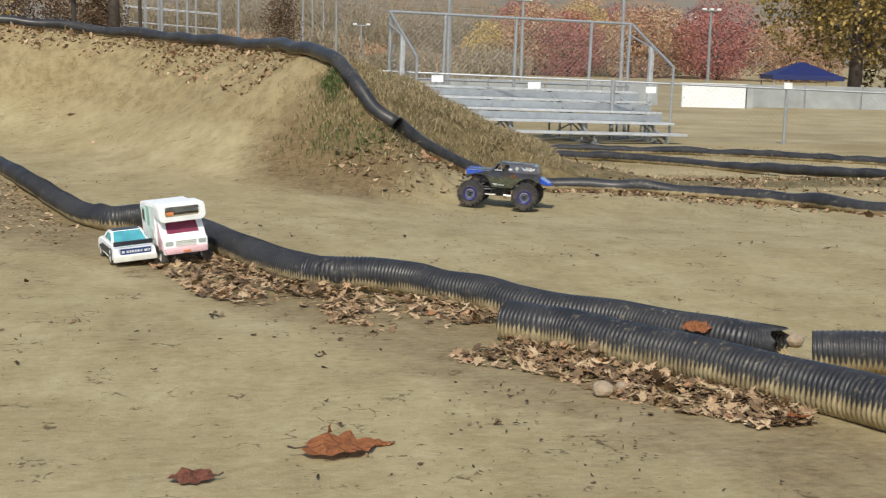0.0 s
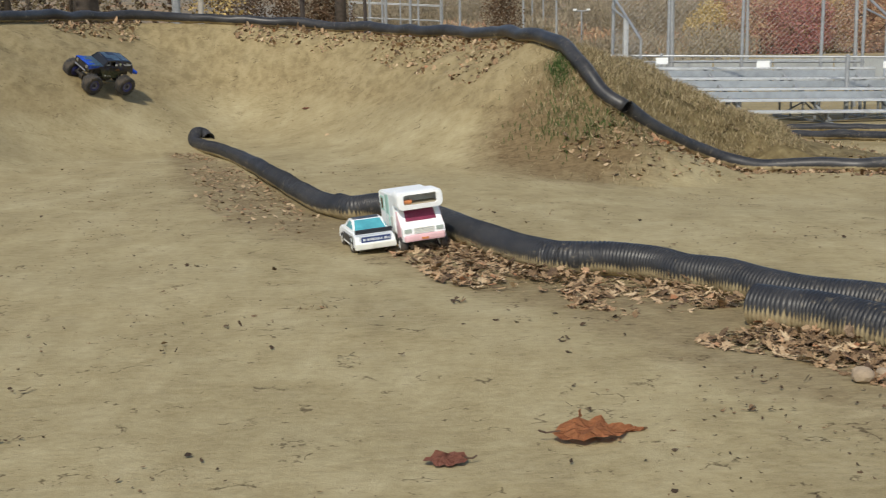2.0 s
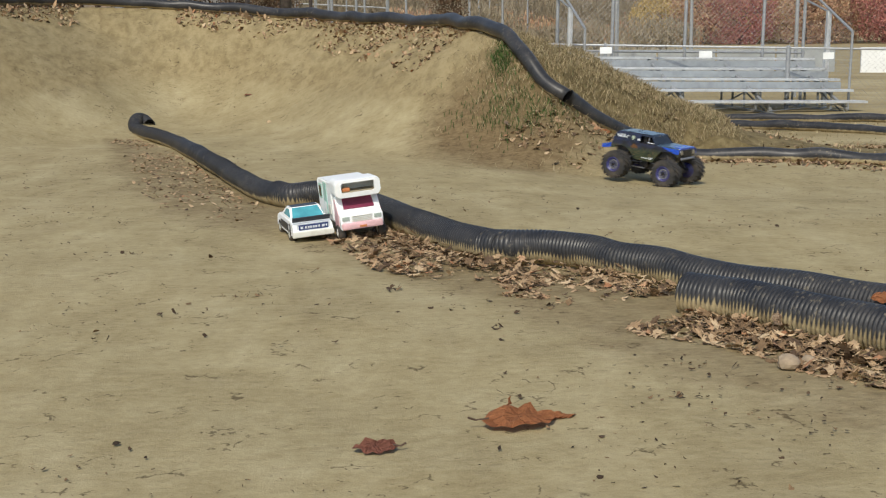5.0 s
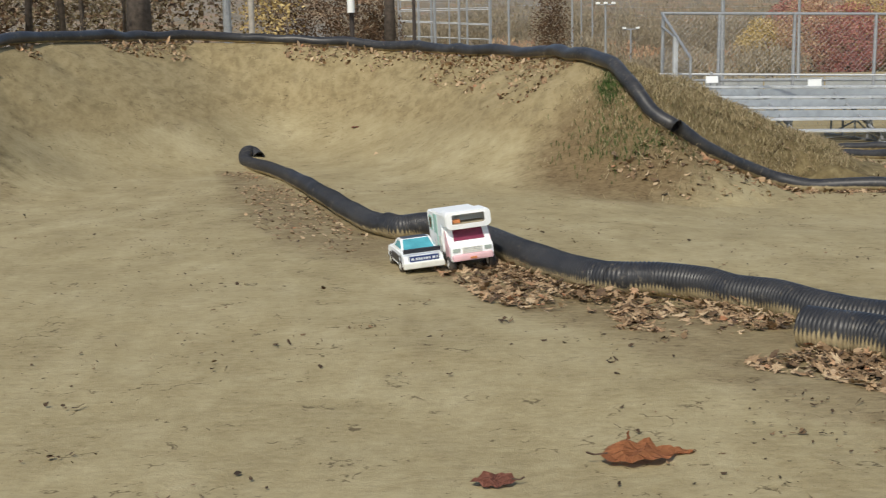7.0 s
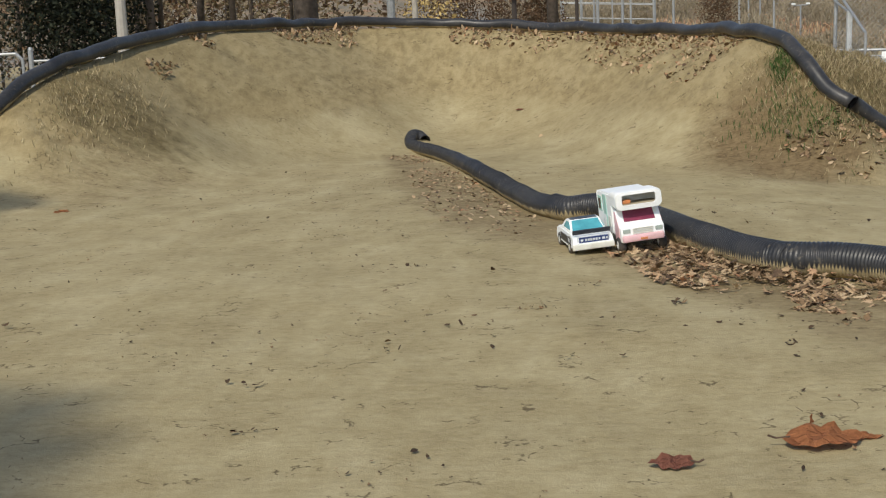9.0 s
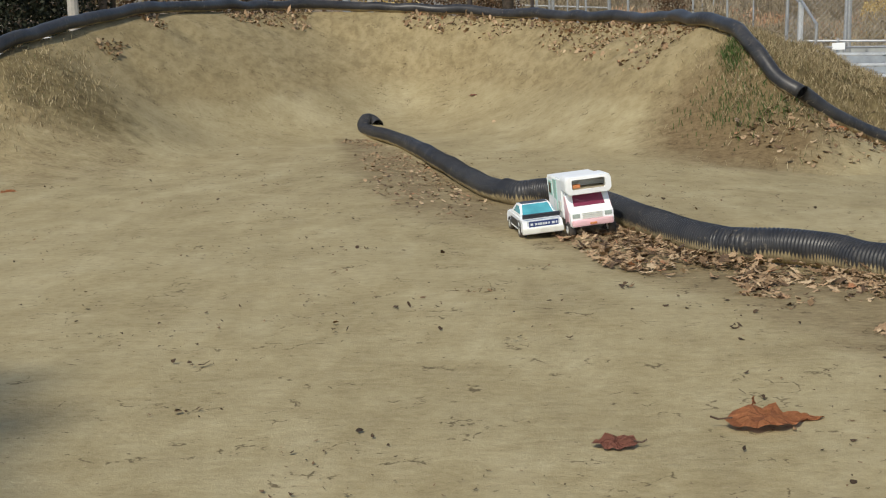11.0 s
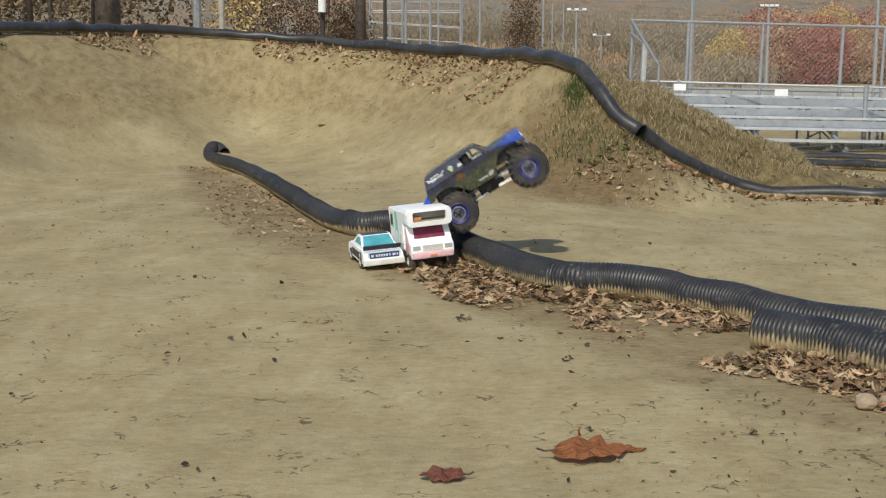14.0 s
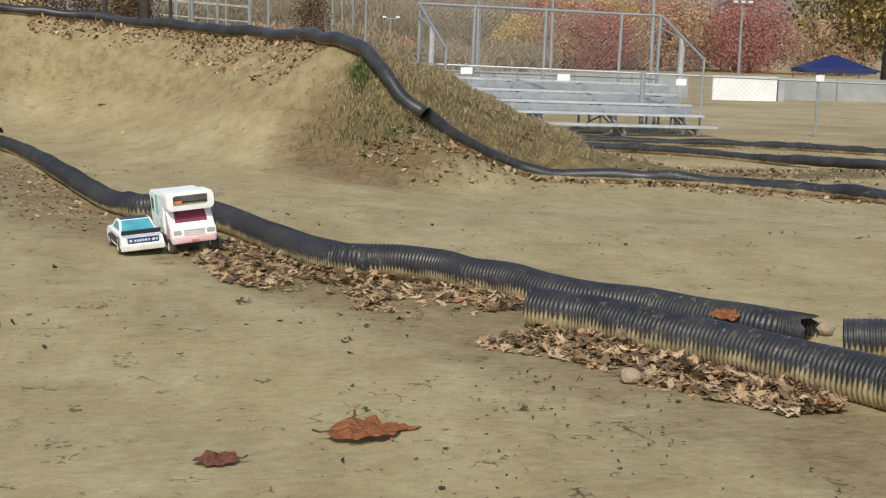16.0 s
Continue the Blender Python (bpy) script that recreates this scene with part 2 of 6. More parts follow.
# ---------------------------------------------------------------- mesh helpers
def mesh_object(name, verts, faces, material=None, parent=None, smooth_shade=True, label=""):
    me = bpy.data.meshes.new(name)
    me.from_pydata([tuple(v) for v in verts], [], [tuple(f) for f in faces])
    me.update()
    if smooth_shade:
        me.polygons.foreach_set("use_smooth", [True] * len(me.polygons))
    if material:
        me.materials.append(material)
    ob = new(name, me)
    if parent:
        ob.parent = parent
    return tagged(ob, label) if label else ob


def part(name, bm, material, parent, label="", smooth_shade=False):
    me = bpy.data.meshes.new(name)
    bm.normal_update()
    bm.to_mesh(me)
    bm.free()
    if smooth_shade:
        me.polygons.foreach_set("use_smooth", [True] * len(me.polygons))
    for mt in (material if isinstance(material, (list, tuple)) else [material]):
        me.materials.append(mt)
    ob = new(name, me)
    ob.parent = parent
    return tagged(ob, label) if label else ob


def z_at(x, y):
    return float(height(x, y)[0])


# ---------------------------------------------------------------- ground
def graded(lo, hi, step, far, growth=1.22):
    core = list(np.arange(lo, hi + step / 2, step))
    for sign in (-1, 1):
        v, s = (core[0] if sign < 0 else core[-1]), step
        while abs(v) < far:
            s *= growth
            v += sign * s
            core.insert(0, v) if sign < 0 else core.append(v)
    return np.array(core)


# middle of the brown soil on the near side of the pipes: x, y, half width
SOIL = [(-2.10, 12.513, 0.15), (-1.84, 11.836, 0.28), (-1.307, 9.888, 0.5), (-0.851, 8.413, 0.6), (-0.45, 7.3, 0.6), (0.05, 6.6, 0.45), (0.35, 5.9, 0.45), (0.75, 5.4, 0.5), (1.15, 4.6, 0.65), (1.55, 3.8, 0.6), (1.9, 3.0, 0.5)]


def build_ground():
    xs, ys = graded(-4.8, 5.6, 0.055, 2500), graded(2.6, 17.0, 0.06, 2500)
    gx, gy = np.meshgrid(xs, ys)
    x, y = gx.ravel(), gy.ravel()
    z = height(x, y)
    rough = np.array([noise.noise((a * 1.1, b * 1.1, 0.3)) * 0.016 + noise.noise((a * 3.6, b * 3.6, 7.1)) * 0.005
                      if -8 < a < 10 and 0 < b < 22 else 0.0 for a, b in zip(x, y)])
    # distance to the crest, and the side it is on, for lumpier banks and their grass
    d = np.full(x.shape, 9e9)
    side = np.zeros(x.shape)
    for n in range(len(CREST_LINE) - 1):
        a, b = CREST_LINE[n], CREST_LINE[n + 1]
        far = np.hypot(x - a[0], y - a[1])
        side = np.where(far < d, np.sign((b[0] - a[0]) * (y - a[1]) - (b[1] - a[1]) * (x - a[0])), side)
        d = np.minimum(d, far)
    lumps = np.array([noise.noise((a * 2.6, b * 2.6, 5.0)) * 0.032 if q < 3 else 0.0 for a, b, q in zip(x, y, d)])
    z = z + rough + lumps * smooth(0.0, 0.35, height(x, y) - 0.08) * smooth(0.02, 0.4, d) * (x > -4.5)
    # soften the hollows inside the turn
    grid, away = z.reshape(len(ys), len(xs)), smooth(0.5, 1.1, d).reshape(len(ys), len(xs)) * (np.abs(gy - 12) < 3.6) * (gx < 1.0)
    for _ in range(60):
        mean = grid.copy()
        mean[1:-1, 1:-1] = (grid[:-2, 1:-1] + grid[2:, 1:-1] + grid[1:-1, :-2] + grid[1:-1, 2:]) / 4
        grid = grid + away * (mean - grid)
    z = grid.ravel() + rough * 0.6 * away.ravel()
    w, h = len(xs), len(ys)
    i = np.arange(w * h).reshape(h, w)
    faces = np.stack([i[:-1, :-1], i[:-1, 1:], i[1:, 1:], i[1:, :-1]], -1).reshape(-1, 4)
    ob = mesh_object("ground", np.stack([x, y, z], 1).tolist(), faces.tolist(), DIRT)
    nose = smooth(1.25, 0.4, np.hypot((x - 1.5) / 0.75, (y - 10.75) / 0.9)) * 0.5
    outer = (side < 0) * smooth(0.02, 0.25, d) * smooth(2.6, 1.6, d) * (x > 0)
    grass = np.clip(np.maximum(nose * (y > 9.2), outer) + smooth(10.6, 11.4, y) * smooth(2.0, 2.6, x), 0, 1)
    left = smooth(1.1, 0.3, np.hypot((x + 4.0) / 1.0, (y - 10.6) / 0.8)) * 0.8
    # brown earth on both bank ends, darkened further for the shade on these slopes
    earth = smooth(1.5, 0.2, np.hypot((x - 1.25) / 0.85, (y - 10.3) / 0.95)) * 1.1 + smooth(1.5, 0.3, np.hypot((x + 3.6) / 0.8, (y - 9.6) / 1.3)) * 0.5
    beside = np.full(x.shape, 9.0)
    for a, b in zip(SOIL, SOIL[1:]):
        ux, uy = b[0] - a[0], b[1] - a[1]
        k = np.clip(((x - a[0]) * ux + (y - a[1]) * uy) / (ux * ux + uy * uy), 0, 1)
        beside = np.minimum(beside, np.hypot(x - a[0] - k * ux, y - a[1] - k * uy) / (a[2] + k * (b[2] - a[2])))
    earth = earth + smooth(1.3, 0.2, beside) * 0.66
    field = np.maximum(smooth(13, 17, y) * (x > 2), smooth(18, 22, y))
    bank = smooth(0.04, 0.35, height(x, y) - 0.1) * (d < 4)
    for name, values in (("bank", bank), ("grass", np.maximum(grass, left)), ("earth", np.clip(earth, 0, 1)), ("field", field)):
        at = ob.data.attributes.new(name, "FLOAT", "POINT")
        at.data.foreach_set("value", values.astype(np.float32))
    tagged(ob, "packed tan dirt track with cracks and scattered leaf crumbs", "ground", kind="structure")
    return ob


# ---------------------------------------------------------------- pipes
def tube(points, radius, pitch=0.0165, depth=0.0045, sides=18, ribbed=True, wobble=0.006, seed=0, dented=0.05, low_top=0.062, ragged=0.0):
    """A corrugated pipe along points (x, y, z of its axis): verts, faces, and how low and how deep in a groove each vertex lies."""
    line = spline(points, pitch / 3 if ribbed else 0.05)
    seg = np.r_[0, np.cumsum(np.linalg.norm(np.diff(line, axis=0), axis=1))]
    n = max(8, int(seg[-1] / (pitch / 4 if ribbed else 0.05)))
    s = np.linspace(0, seg[-1], n)
    c = np.stack([np.interp(s, seg, line[:, k]) for k in range(3)], 1)
    c[:, 0] += [wobble * noise.noise((q * 2.3, seed, 0.5)) for q in s]
    c[:, 2] += [wobble * noise.noise((q * 2.9, seed, 4.5)) for q in s]
    tan = np.gradient(c, axis=0)
    tan /= np.linalg.norm(tan, axis=1)[:, None]
    side = np.cross(tan, (0, 0, 1))
    side /= np.linalg.norm(side, axis=1)[:, None]
    up = np.cross(side, tan)
    th = np.linspace(0, 2 * np.pi, sides, endpoint=False)
    wave = np.cos(2 * np.pi * s / pitch) if ribbed else np.zeros(n)
    r = radius - depth * 0.5 + depth * 0.5 * np.tanh(2.2 * wave) / np.tanh(2.2)
    dent = np.array([1 + dented * (noise.noise((q * 1.7, seed + 9, 1.0)) + 0.5 * noise.noise((q * 9, seed + 3, 1.0))) for q in s])
    ring = c[:, None] + (r * dent)[:, None, None] * (np.cos(th)[None, :, None] * side[:, None] + np.sin(th)[None, :, None] * up[:, None] * (2 - dent)[:, None, None])
    if ragged:
        rng = random.Random(seed)
        cut = np.array([ragged * (0.15 + 0.85 * rng.random()) * (0.45 + 0.55 * max(0, math.sin(q + 0.5))) for q in th])
        for k in range(30):
            ring[n - 1 - k] -= tan[n - 1][None, :] * (cut * (1 - k / 30))[:, None]
    verts = ring.reshape(-1, 3)
    i = np.arange(n * sides).reshape(n, sides)
    j = np.roll(i, -1, axis=1)
    faces = np.stack([i[:-1], i[1:], j[1:], j[:-1]], -1).reshape(-1, 4).tolist()
    # a short inner skin at both ends
    inner = []
    for end, inward in ((0, 1), (n - 1, -1)):
        for depth_in, k in ((0.0 if end == 0 else ragged, 0.9), (0.10 + ragged, 0.88)):
            inner.append(c[end] + inward * tan[end] * depth_in + 0.9 * radius * k / 0.9 * (np.cos(th)[:, None] * side[end] + np.sin(th)[:, None] * up[end]))
    verts = np.vstack([verts, *inner])
    base = n * sides
    for e, end in enumerate((0, n - 1)):
        o = base + e * 2 * sides
        for k in range(sides):
            l = (k + 1) % sides
            faces.append((end * sides + k, end * sides + l, o + l, o + k))
            faces.append((o + k, o + l, o + sides + l, o + sides + k))
        faces.append(tuple(o + sides + k for k in range(sides)))
    ground = height(verts[:, 0], verts[:, 1])
    low = np.clip(1 - (verts[:, 2] - ground) / low_top, 0, 1)
    gro = np.r_[np.repeat((1 - wave) / 2, sides), np.zeros(4 * sides)]
    return verts, faces, low, gro


def drain_pipe(points, label, radius=0.065, lift=0.82, ribbed=True, material=None, seed=0, **kw):
    pts = [(x, y, (z_at(x, y) + radius * lift) if z is None else z) for x, y, z in points]
    verts, faces, low, gro = tube(pts, radius, ribbed=ribbed, seed=seed, **kw)
    ob = mesh_object("drain_pipe", verts.tolist(), faces, material or PIPE)
    for name, values in (("low", low), ("groove", gro)):
        at = ob.data.attributes.new(name, "FLOAT", "POINT")
        at.data.foreach_set("value", np.asarray(values, np.float32))
    return tagged(ob, label, "drain pipe", group="track edge pipes")


def on_ground(rows):
    return [(x, y, None) for x, y in rows]


build_ground()
drain_pipe(on_ground([(-1.919, 13.500), (-1.999, 13.620), (-2.046, 13.520), (-2.022, 13.250), (-1.922, 12.920), (-1.576, 12.017), (-1.312, 11.144), (-0.940, 9.743), (-0.645, 8.567), (-0.445, 7.901), (-0.330, 7.651), (-0.25, 7.52)]),
           "black corrugated drain pipe with a curled end on dirt", radius=0.063, seed=1, sides=18, wobble=0.008)
drain_pipe([(-0.345, 7.675, None), (-0.27, 7.545, None), (-0.16, 7.50, 0.075), (-0.04, 7.40, 0.085), (0.09, 7.20, 0.075), (0.224, 6.95, None), (0.30, 6.71, None), (0.398, 6.41, None), (0.502, 6.13, None), (0.61, 5.93, None), (0.665, 5.86, None)],
           "black corrugated drain pipe, dusty, mud along its foot", radius=0.070, seed=2, sides=22, lift=0.86, low_top=0.085)
drain_pipe([(0.60, 5.93, None), (0.70, 5.845, 0.064), (0.82, 5.80, 0.070), (0.93, 5.725, 0.074), (1.01, 5.65, 0.072), (1.09, 5.53, 0.056), (1.20, 5.40, None), (1.276, 5.27, None), (1.356, 5.16, None), (1.438, 5.07, None), (1.599, 4.91, None), (1.725, 4.71, None), (1.848, 4.53, None), (1.94, 4.44, None), (1.985, 4.40, None)],
           "black corrugated drain pipe with a torn, ragged end", radius=0.071, seed=3, sides=26, dented=0.11, wobble=0.012, low_top=0.085, ragged=0.085)
drain_pipe([(2.045, 4.36, 0.060), (2.145, 4.312, 0.066), (2.25, 4.257, 0.070), (2.6, 4.08, 0.066), (3.2, 3.75, 0.062)], "black corrugated drain pipe end lying in the dirt", radius=0.071, seed=4, sides=24, low_top=0.09)
drain_pipe(on_ground([(1.18, 4.89), (1.26, 4.80), (1.339, 4.725), (1.466, 4.535), (1.59, 4.355), (1.694, 4.18), (1.80, 4.01), (1.89, 3.86), (1.945, 3.75), (2.2, 3.2)]),
           "black corrugated drain pipe with yellow mud in its lower ribs", radius=0.074, seed=5, sides=28, low_top=0.105, dented=0.04)
drain_pipe(on_ground([(6.2, 8.0), (5.6, 8.5), (5.03, 9.10), (4.90, 9.38), (4.66, 9.80), (4.35, 10.13), (4.0, 10.43), (3.6, 10.67), (3.16, 10.79), (2.75, 10.86)])
           + [(2.47, 10.89, -0.03), (1.97, 10.63, 0.21), (1.72, 10.55, 0.40)],
           "long weathered black drain pipe along the lane and up the bank", radius=0.06, ribbed=False, material=PIPE_FAR, seed=6, sides=14, wobble=0.03)
drain_pipe([(x, y, z + 0.06) for x, y, z, _, _ in CREST[3:17]] + [(-5.28, 9.60, 0.045)],
           "long weathered black drain pipe along the crest of the bank", radius=0.06, ribbed=False, material=PIPE_FAR, seed=7, sides=14, wobble=0.03)


# ---------------------------------------------------------------- shape helpers
def bm_box(size, at=(0, 0, 0), bevel=0.0, taper=None, turn=None):
    """A box with rounded edges; taper narrows the top in x and y."""
    bm = bmesh.new()
    bmesh.ops.create_cube(bm, size=1, matrix=Matrix.Diagonal((*size, 1)))
    if taper:
        for v in bm.verts:
            if v.co.z > 0:
                v.co.x *= taper[0]
                v.co.y *= taper[1]
    if bevel:
        bmesh.ops.bevel(bm, geom=bm.edges[:], offset=bevel, segments=2, profile=0.6, affect="EDGES")
    m = Matrix.Translation(at)
    bm.transform(m @ turn if turn is not None else m)
    return bm


def bm_rod(a, b, radius, sides=10, radius_b=None):
    a, b = Vector(a), Vector(b)
    bm = bmesh.new()
    m = Matrix.Translation((a + b) / 2) @ (b - a).to_track_quat("Z", "Y").to_matrix().to_4x4()
    bmesh.ops.create_cone(bm, cap_ends=True, segments=sides, radius1=radius, radius2=radius if radius_b is None else radius_b, depth=(b - a).length, matrix=m)
    return bm


def bm_add(bm, other):
    me = bpy.data.meshes.new("joined")
    other.to_mesh(me)
    bm.from_mesh(me)
    bpy.data.meshes.remove(me)
    other.free()
    return bm


def bm_lathe(profile, sides, axis="Y", caps=True):
    """Turns rows of (radius, offset along the axis) into a ring-shaped skin."""
    bm = bmesh.new()
    rings = []
    for r, o in profile:
        ring = []
        for k in range(sides):
            a = 2 * math.pi * k / sides
            p = (r * math.cos(a), o, r * math.sin(a)) if axis == "Y" else (r * math.cos(a), r * math.sin(a), o)
            ring.append(bm.verts.new(p))
        rings.append(ring)
    for p, q in zip(rings, rings[1:]):
        for k in range(sides):
            bm.faces.new((p[k], q[k], q[(k + 1) % sides], p[(k + 1) % sides]))
    for ring in (rings[0], rings[-1]) if caps else ():
        if (ring[0].co - ring[1].co).length > 1e-5:
            bm.faces.new(ring)
    bmesh.ops.recalc_face_normals(bm, faces=bm.faces)
    return bm


def bm_shell(profile, half, half_top=None, z_low=0.0, z_high=1.0):
    """A closed shell from a side outline (x, z), as wide as half below and half_top above."""
    bm = bmesh.new()
    sides = []
    for s in (-1, 1):
        row = []
        for x, z in profile:
            k = min(1, max(0, (z - z_low) / (z_high - z_low)))
            row.append(bm.verts.new((x, s * (half + ((half_top or half) - half) * k), z)))
        sides.append(row)
    n = len(profile)
    for k in range(n):
        bm.faces.new((sides[0][k], sides[0][(k + 1) % n], sides[1][(k + 1) % n], sides[1][k]))
    caps = [bm.faces.new(sides[0][::-1]), bm.faces.new(sides[1])]
    bmesh.ops.recalc_face_normals(bm, faces=bm.faces)
    bmesh.ops.triangulate(bm, faces=caps)
    return bm


def bm_panel(corners, thick):
    """A thin slab from a flat outline of points."""
    bm = bmesh.new()
    v = [bm.verts.new(c) for c in corners]
    f = bm.faces.new(v)
    f.normal_update()
    out = bmesh.ops.extrude_face_region(bm, geom=[f])
    n = f.normal.copy()
    for g in out["geom"]:
        if isinstance(g, bmesh.types.BMVert):
            g.co += n * thick
    bmesh.ops.recalc_face_normals(bm, faces=bm.faces)
    return bm


def thing(name, at, label, category, group=""):
    e = new(name)
    e.matrix_world = at
    return tagged(e, label, category, group)


# ---------------------------------------------------------------- paints of the toys
RUBBER = paint("tyre_rubber", (0.036, 0.035, 0.034), 0.85, dirt=0.42, scale=40, bumpy=0.3, dirt_colour=(0.17, 0.13, 0.085))
RIM_BLUE = paint("blue_rim_plastic", (0.030, 0.034, 0.150), 0.4, dirt=0.3, scale=60)
CHROME = paint("bright_metal", (0.62, 0.62, 0.63), 0.28, 0.9, dirt=0.2, scale=60)
HUB_GREY = paint("dull_silver_hub", (0.30, 0.31, 0.35), 0.4, 0.5, vary=0.3, scale=80, dirt=0.2)
# airbrushed paint mixed with the pale blue of the reflected sky
ROOF_SKY_BLUE = paint("airbrush_with_sky_reflection", (0.06, 0.105, 0.15), 0.28, vary=0.85, scale=38, coat=0.4)
BLACK_PLASTIC = paint("black_plastic", (0.015, 0.015, 0.016), 0.5, dirt=0.3, scale=50)
BLUE_FLAME = paint("blue_paint", (0.012, 0.075, 0.52), 0.25, vary=0.5, scale=45, coat=0.5)
GLASS_DARK = paint("smoked_window", (0.02, 0.022, 0.026), 0.12, scale=30)
DECAL_WHITE = paint("white_decal", (0.72, 0.76, 0.78), 0.4, vary=0.3, scale=120)
DECAL_GREEN = paint("pale_green_decal", (0.50, 0.58, 0.42), 0.4, vary=0.3, scale=120)
DECAL_BLUE = paint("navy_decal", (0.025, 0.05, 0.17), 0.4)
WHITE_TOY = paint("faded_white_plastic", (0.90, 0.92, 0.91), 0.4, vary=0.04, scale=18, dirt=0.10, dirt_colour=(0.42, 0.36, 0.26))
CUSHION_TOY = paint("tan_cushion", (0.34, 0.29, 0.19), 0.7, vary=0.2)
CREAM_TOY = paint("cream_plastic", (0.74, 0.74, 0.66), 0.45, vary=0.08, scale=20, dirt=0.3, dirt_colour=(0.42, 0.36, 0.26))
PINK_TOY = paint("pink_plastic", (0.84, 0.53, 0.56), 0.4, vary=0.08, scale=25, dirt=0.3, dirt_colour=(0.45, 0.36, 0.27))
MAGENTA_TOY = paint("dark_pink_tint", (0.21, 0.035, 0.075), 0.22, vary=0.2, scale=30)
TEAL_TOY = paint("turquoise_plastic", (0.09, 0.38, 0.45), 0.22, vary=0.25, scale=22, dirt=0.2, dirt_colour=(0.4, 0.42, 0.36))
MINT_TOY = paint("mint_plastic", (0.36, 0.60, 0.52), 0.4, dirt=0.2)
GREY_LENS = paint("grey_green_lens", (0.40, 0.47, 0.42), 0.25)
ORANGE_TOY = paint("orange_plastic", (0.65, 0.24, 0.08), 0.4)
DARK_TRIM = paint("dark_trim", (0.03, 0.034, 0.045), 0.4, dirt=0.2)


def mural_material():
    """Airbrushed side of the body: near-black with olive, rust and grey shapes low down."""
    m, nt, b = nodes_of("airbrushed_mural")
    v = coords(nt)
    sep = nt.nodes.new("ShaderNodeSeparateXYZ")
    nt.links.new(v, sep.inputs[0])
    n = noise_tex(nt, 40, 6, 0.75, v, 1.4)
    n2 = noise_tex(nt, 17, 4, 0.6, v, 0.6)
    low = ramp(nt, n, [(0.36, (0.007, 0.008, 0.008)), (0.47, (0.022, 0.032, 0.015)), (0.55, (0.060, 0.075, 0.034)), (0.61, (0.13, 0.065, 0.02)), (0.66, (0.08, 0.10, 0.09)), (0.74, (0.24, 0.23, 0.19))])
    high = ramp(nt, n2, [(0.4, (0.008, 0.009, 0.014)), (0.65, (0.020, 0.026, 0.075))])
    band = nt.nodes.new("ShaderNodeMapRange")
    band.inputs["From Min"].default_value, band.inputs["From Max"].default_value = 0.200, 0.235
    nt.links.new(sep.outputs["Z"], band.inputs["Value"])
    col = mix(nt, band.outputs[0], low, high)
    nt.links.new(col, b.inputs["Base Color"])
    b.inputs["Roughness"].default_value = 0.3
    b.inputs["Coat Weight"].default_value = 0.4
    return m


MURAL = mural_material()
ORANGE_MURAL = paint("rust_airbrush", (0.16, 0.070, 0.022), 0.35, vary=0.7, scale=70, dirt=0.3, dirt_colour=(0.05, 0.06, 0.03), coat=0.3)
BODY_TOP = paint("blue_black_lacquer", (0.016, 0.020, 0.035), 0.22, vary=0.4, scale=20, dirt=0.12, coat=0.5)


# ---------------------------------------------------------------- radio-controlled truck
def build_wheel(truck, x, y):
    """One fat tyre on a blue rim; the outer side faces away from the truck's middle."""
    out = 1 if y > 0 else -1
    hub = new("wheel")
    hub.parent = truck
    hub.matrix_basis = pose(x, y, 0.092)
    prof = [(0.052, -0.046), (0.070, -0.050), (0.084, -0.046), (0.0895, -0.030), (0.0905, 0.0), (0.0895, 0.030), (0.084, 0.046), (0.070, 0.050), (0.052, 0.046)]
    bm = bm_lathe(prof, 36, caps=False)
    for k in range(18):
        for s in (-1, 1):
            a = 2 * math.pi * (k + (0.5 if s > 0 else 0)) / 18
            lug = bm_box((0.013, 0.048, 0.010), (0, s * 0.024, 0.0895), 0.002, turn=Matrix.Rotation(s * 0.5, 4, "Z"))
            lug.transform(Matrix.Rotation(a, 4, "Y"))
            bm_add(bm, lug)
            side = bm_box((0.011, 0.008, 0.016), (0, s * 0.047, 0.082), 0.002)
            side.transform(Matrix.Rotation(a, 4, "Y"))
            bm_add(bm, side)
    part("tyre", bm, RUBBER, hub, "ribbed black rubber tyre, dusty", True)
    rim = bm_lathe([(0.052, -out * 0.044), (0.052, out * 0.044), (0.048, out * 0.050), (0.045, out * 0.047), (0.036, out * 0.038), (0.022, out * 0.034), (0.020, out * 0.038), (0.001, out * 0.036)], 28)
    part("rim", rim, RIM_BLUE, hub, "deep blue plastic rim", True)
    centre = bm_lathe([(0.034, out * 0.0375), (0.031, out * 0.0385), (0.020, out * 0.0355), (0.011, out * 0.0365), (0.010, out * 0.0375), (0.001, out * 0.0375)], 20)
    for k in range(6):
        a = math.pi * k / 3
        bm_add(centre, bm_rod((0.018 * math.cos(a), out * 0.036, 0.018 * math.sin(a)), (0.018 * math.cos(a), out * 0.044, 0.018 * math.sin(a)), 0.003, 6))
    part("hub_cap", centre, HUB_GREY, hub, "dull silver dished hub with small bolts", True)
    part("wheel_nut", bm_rod((0, out * 0.036, 0), (0, out * 0.049, 0), 0.0085, 6), BLACK_PLASTIC, hub, "dark wheel nut")
    return hub


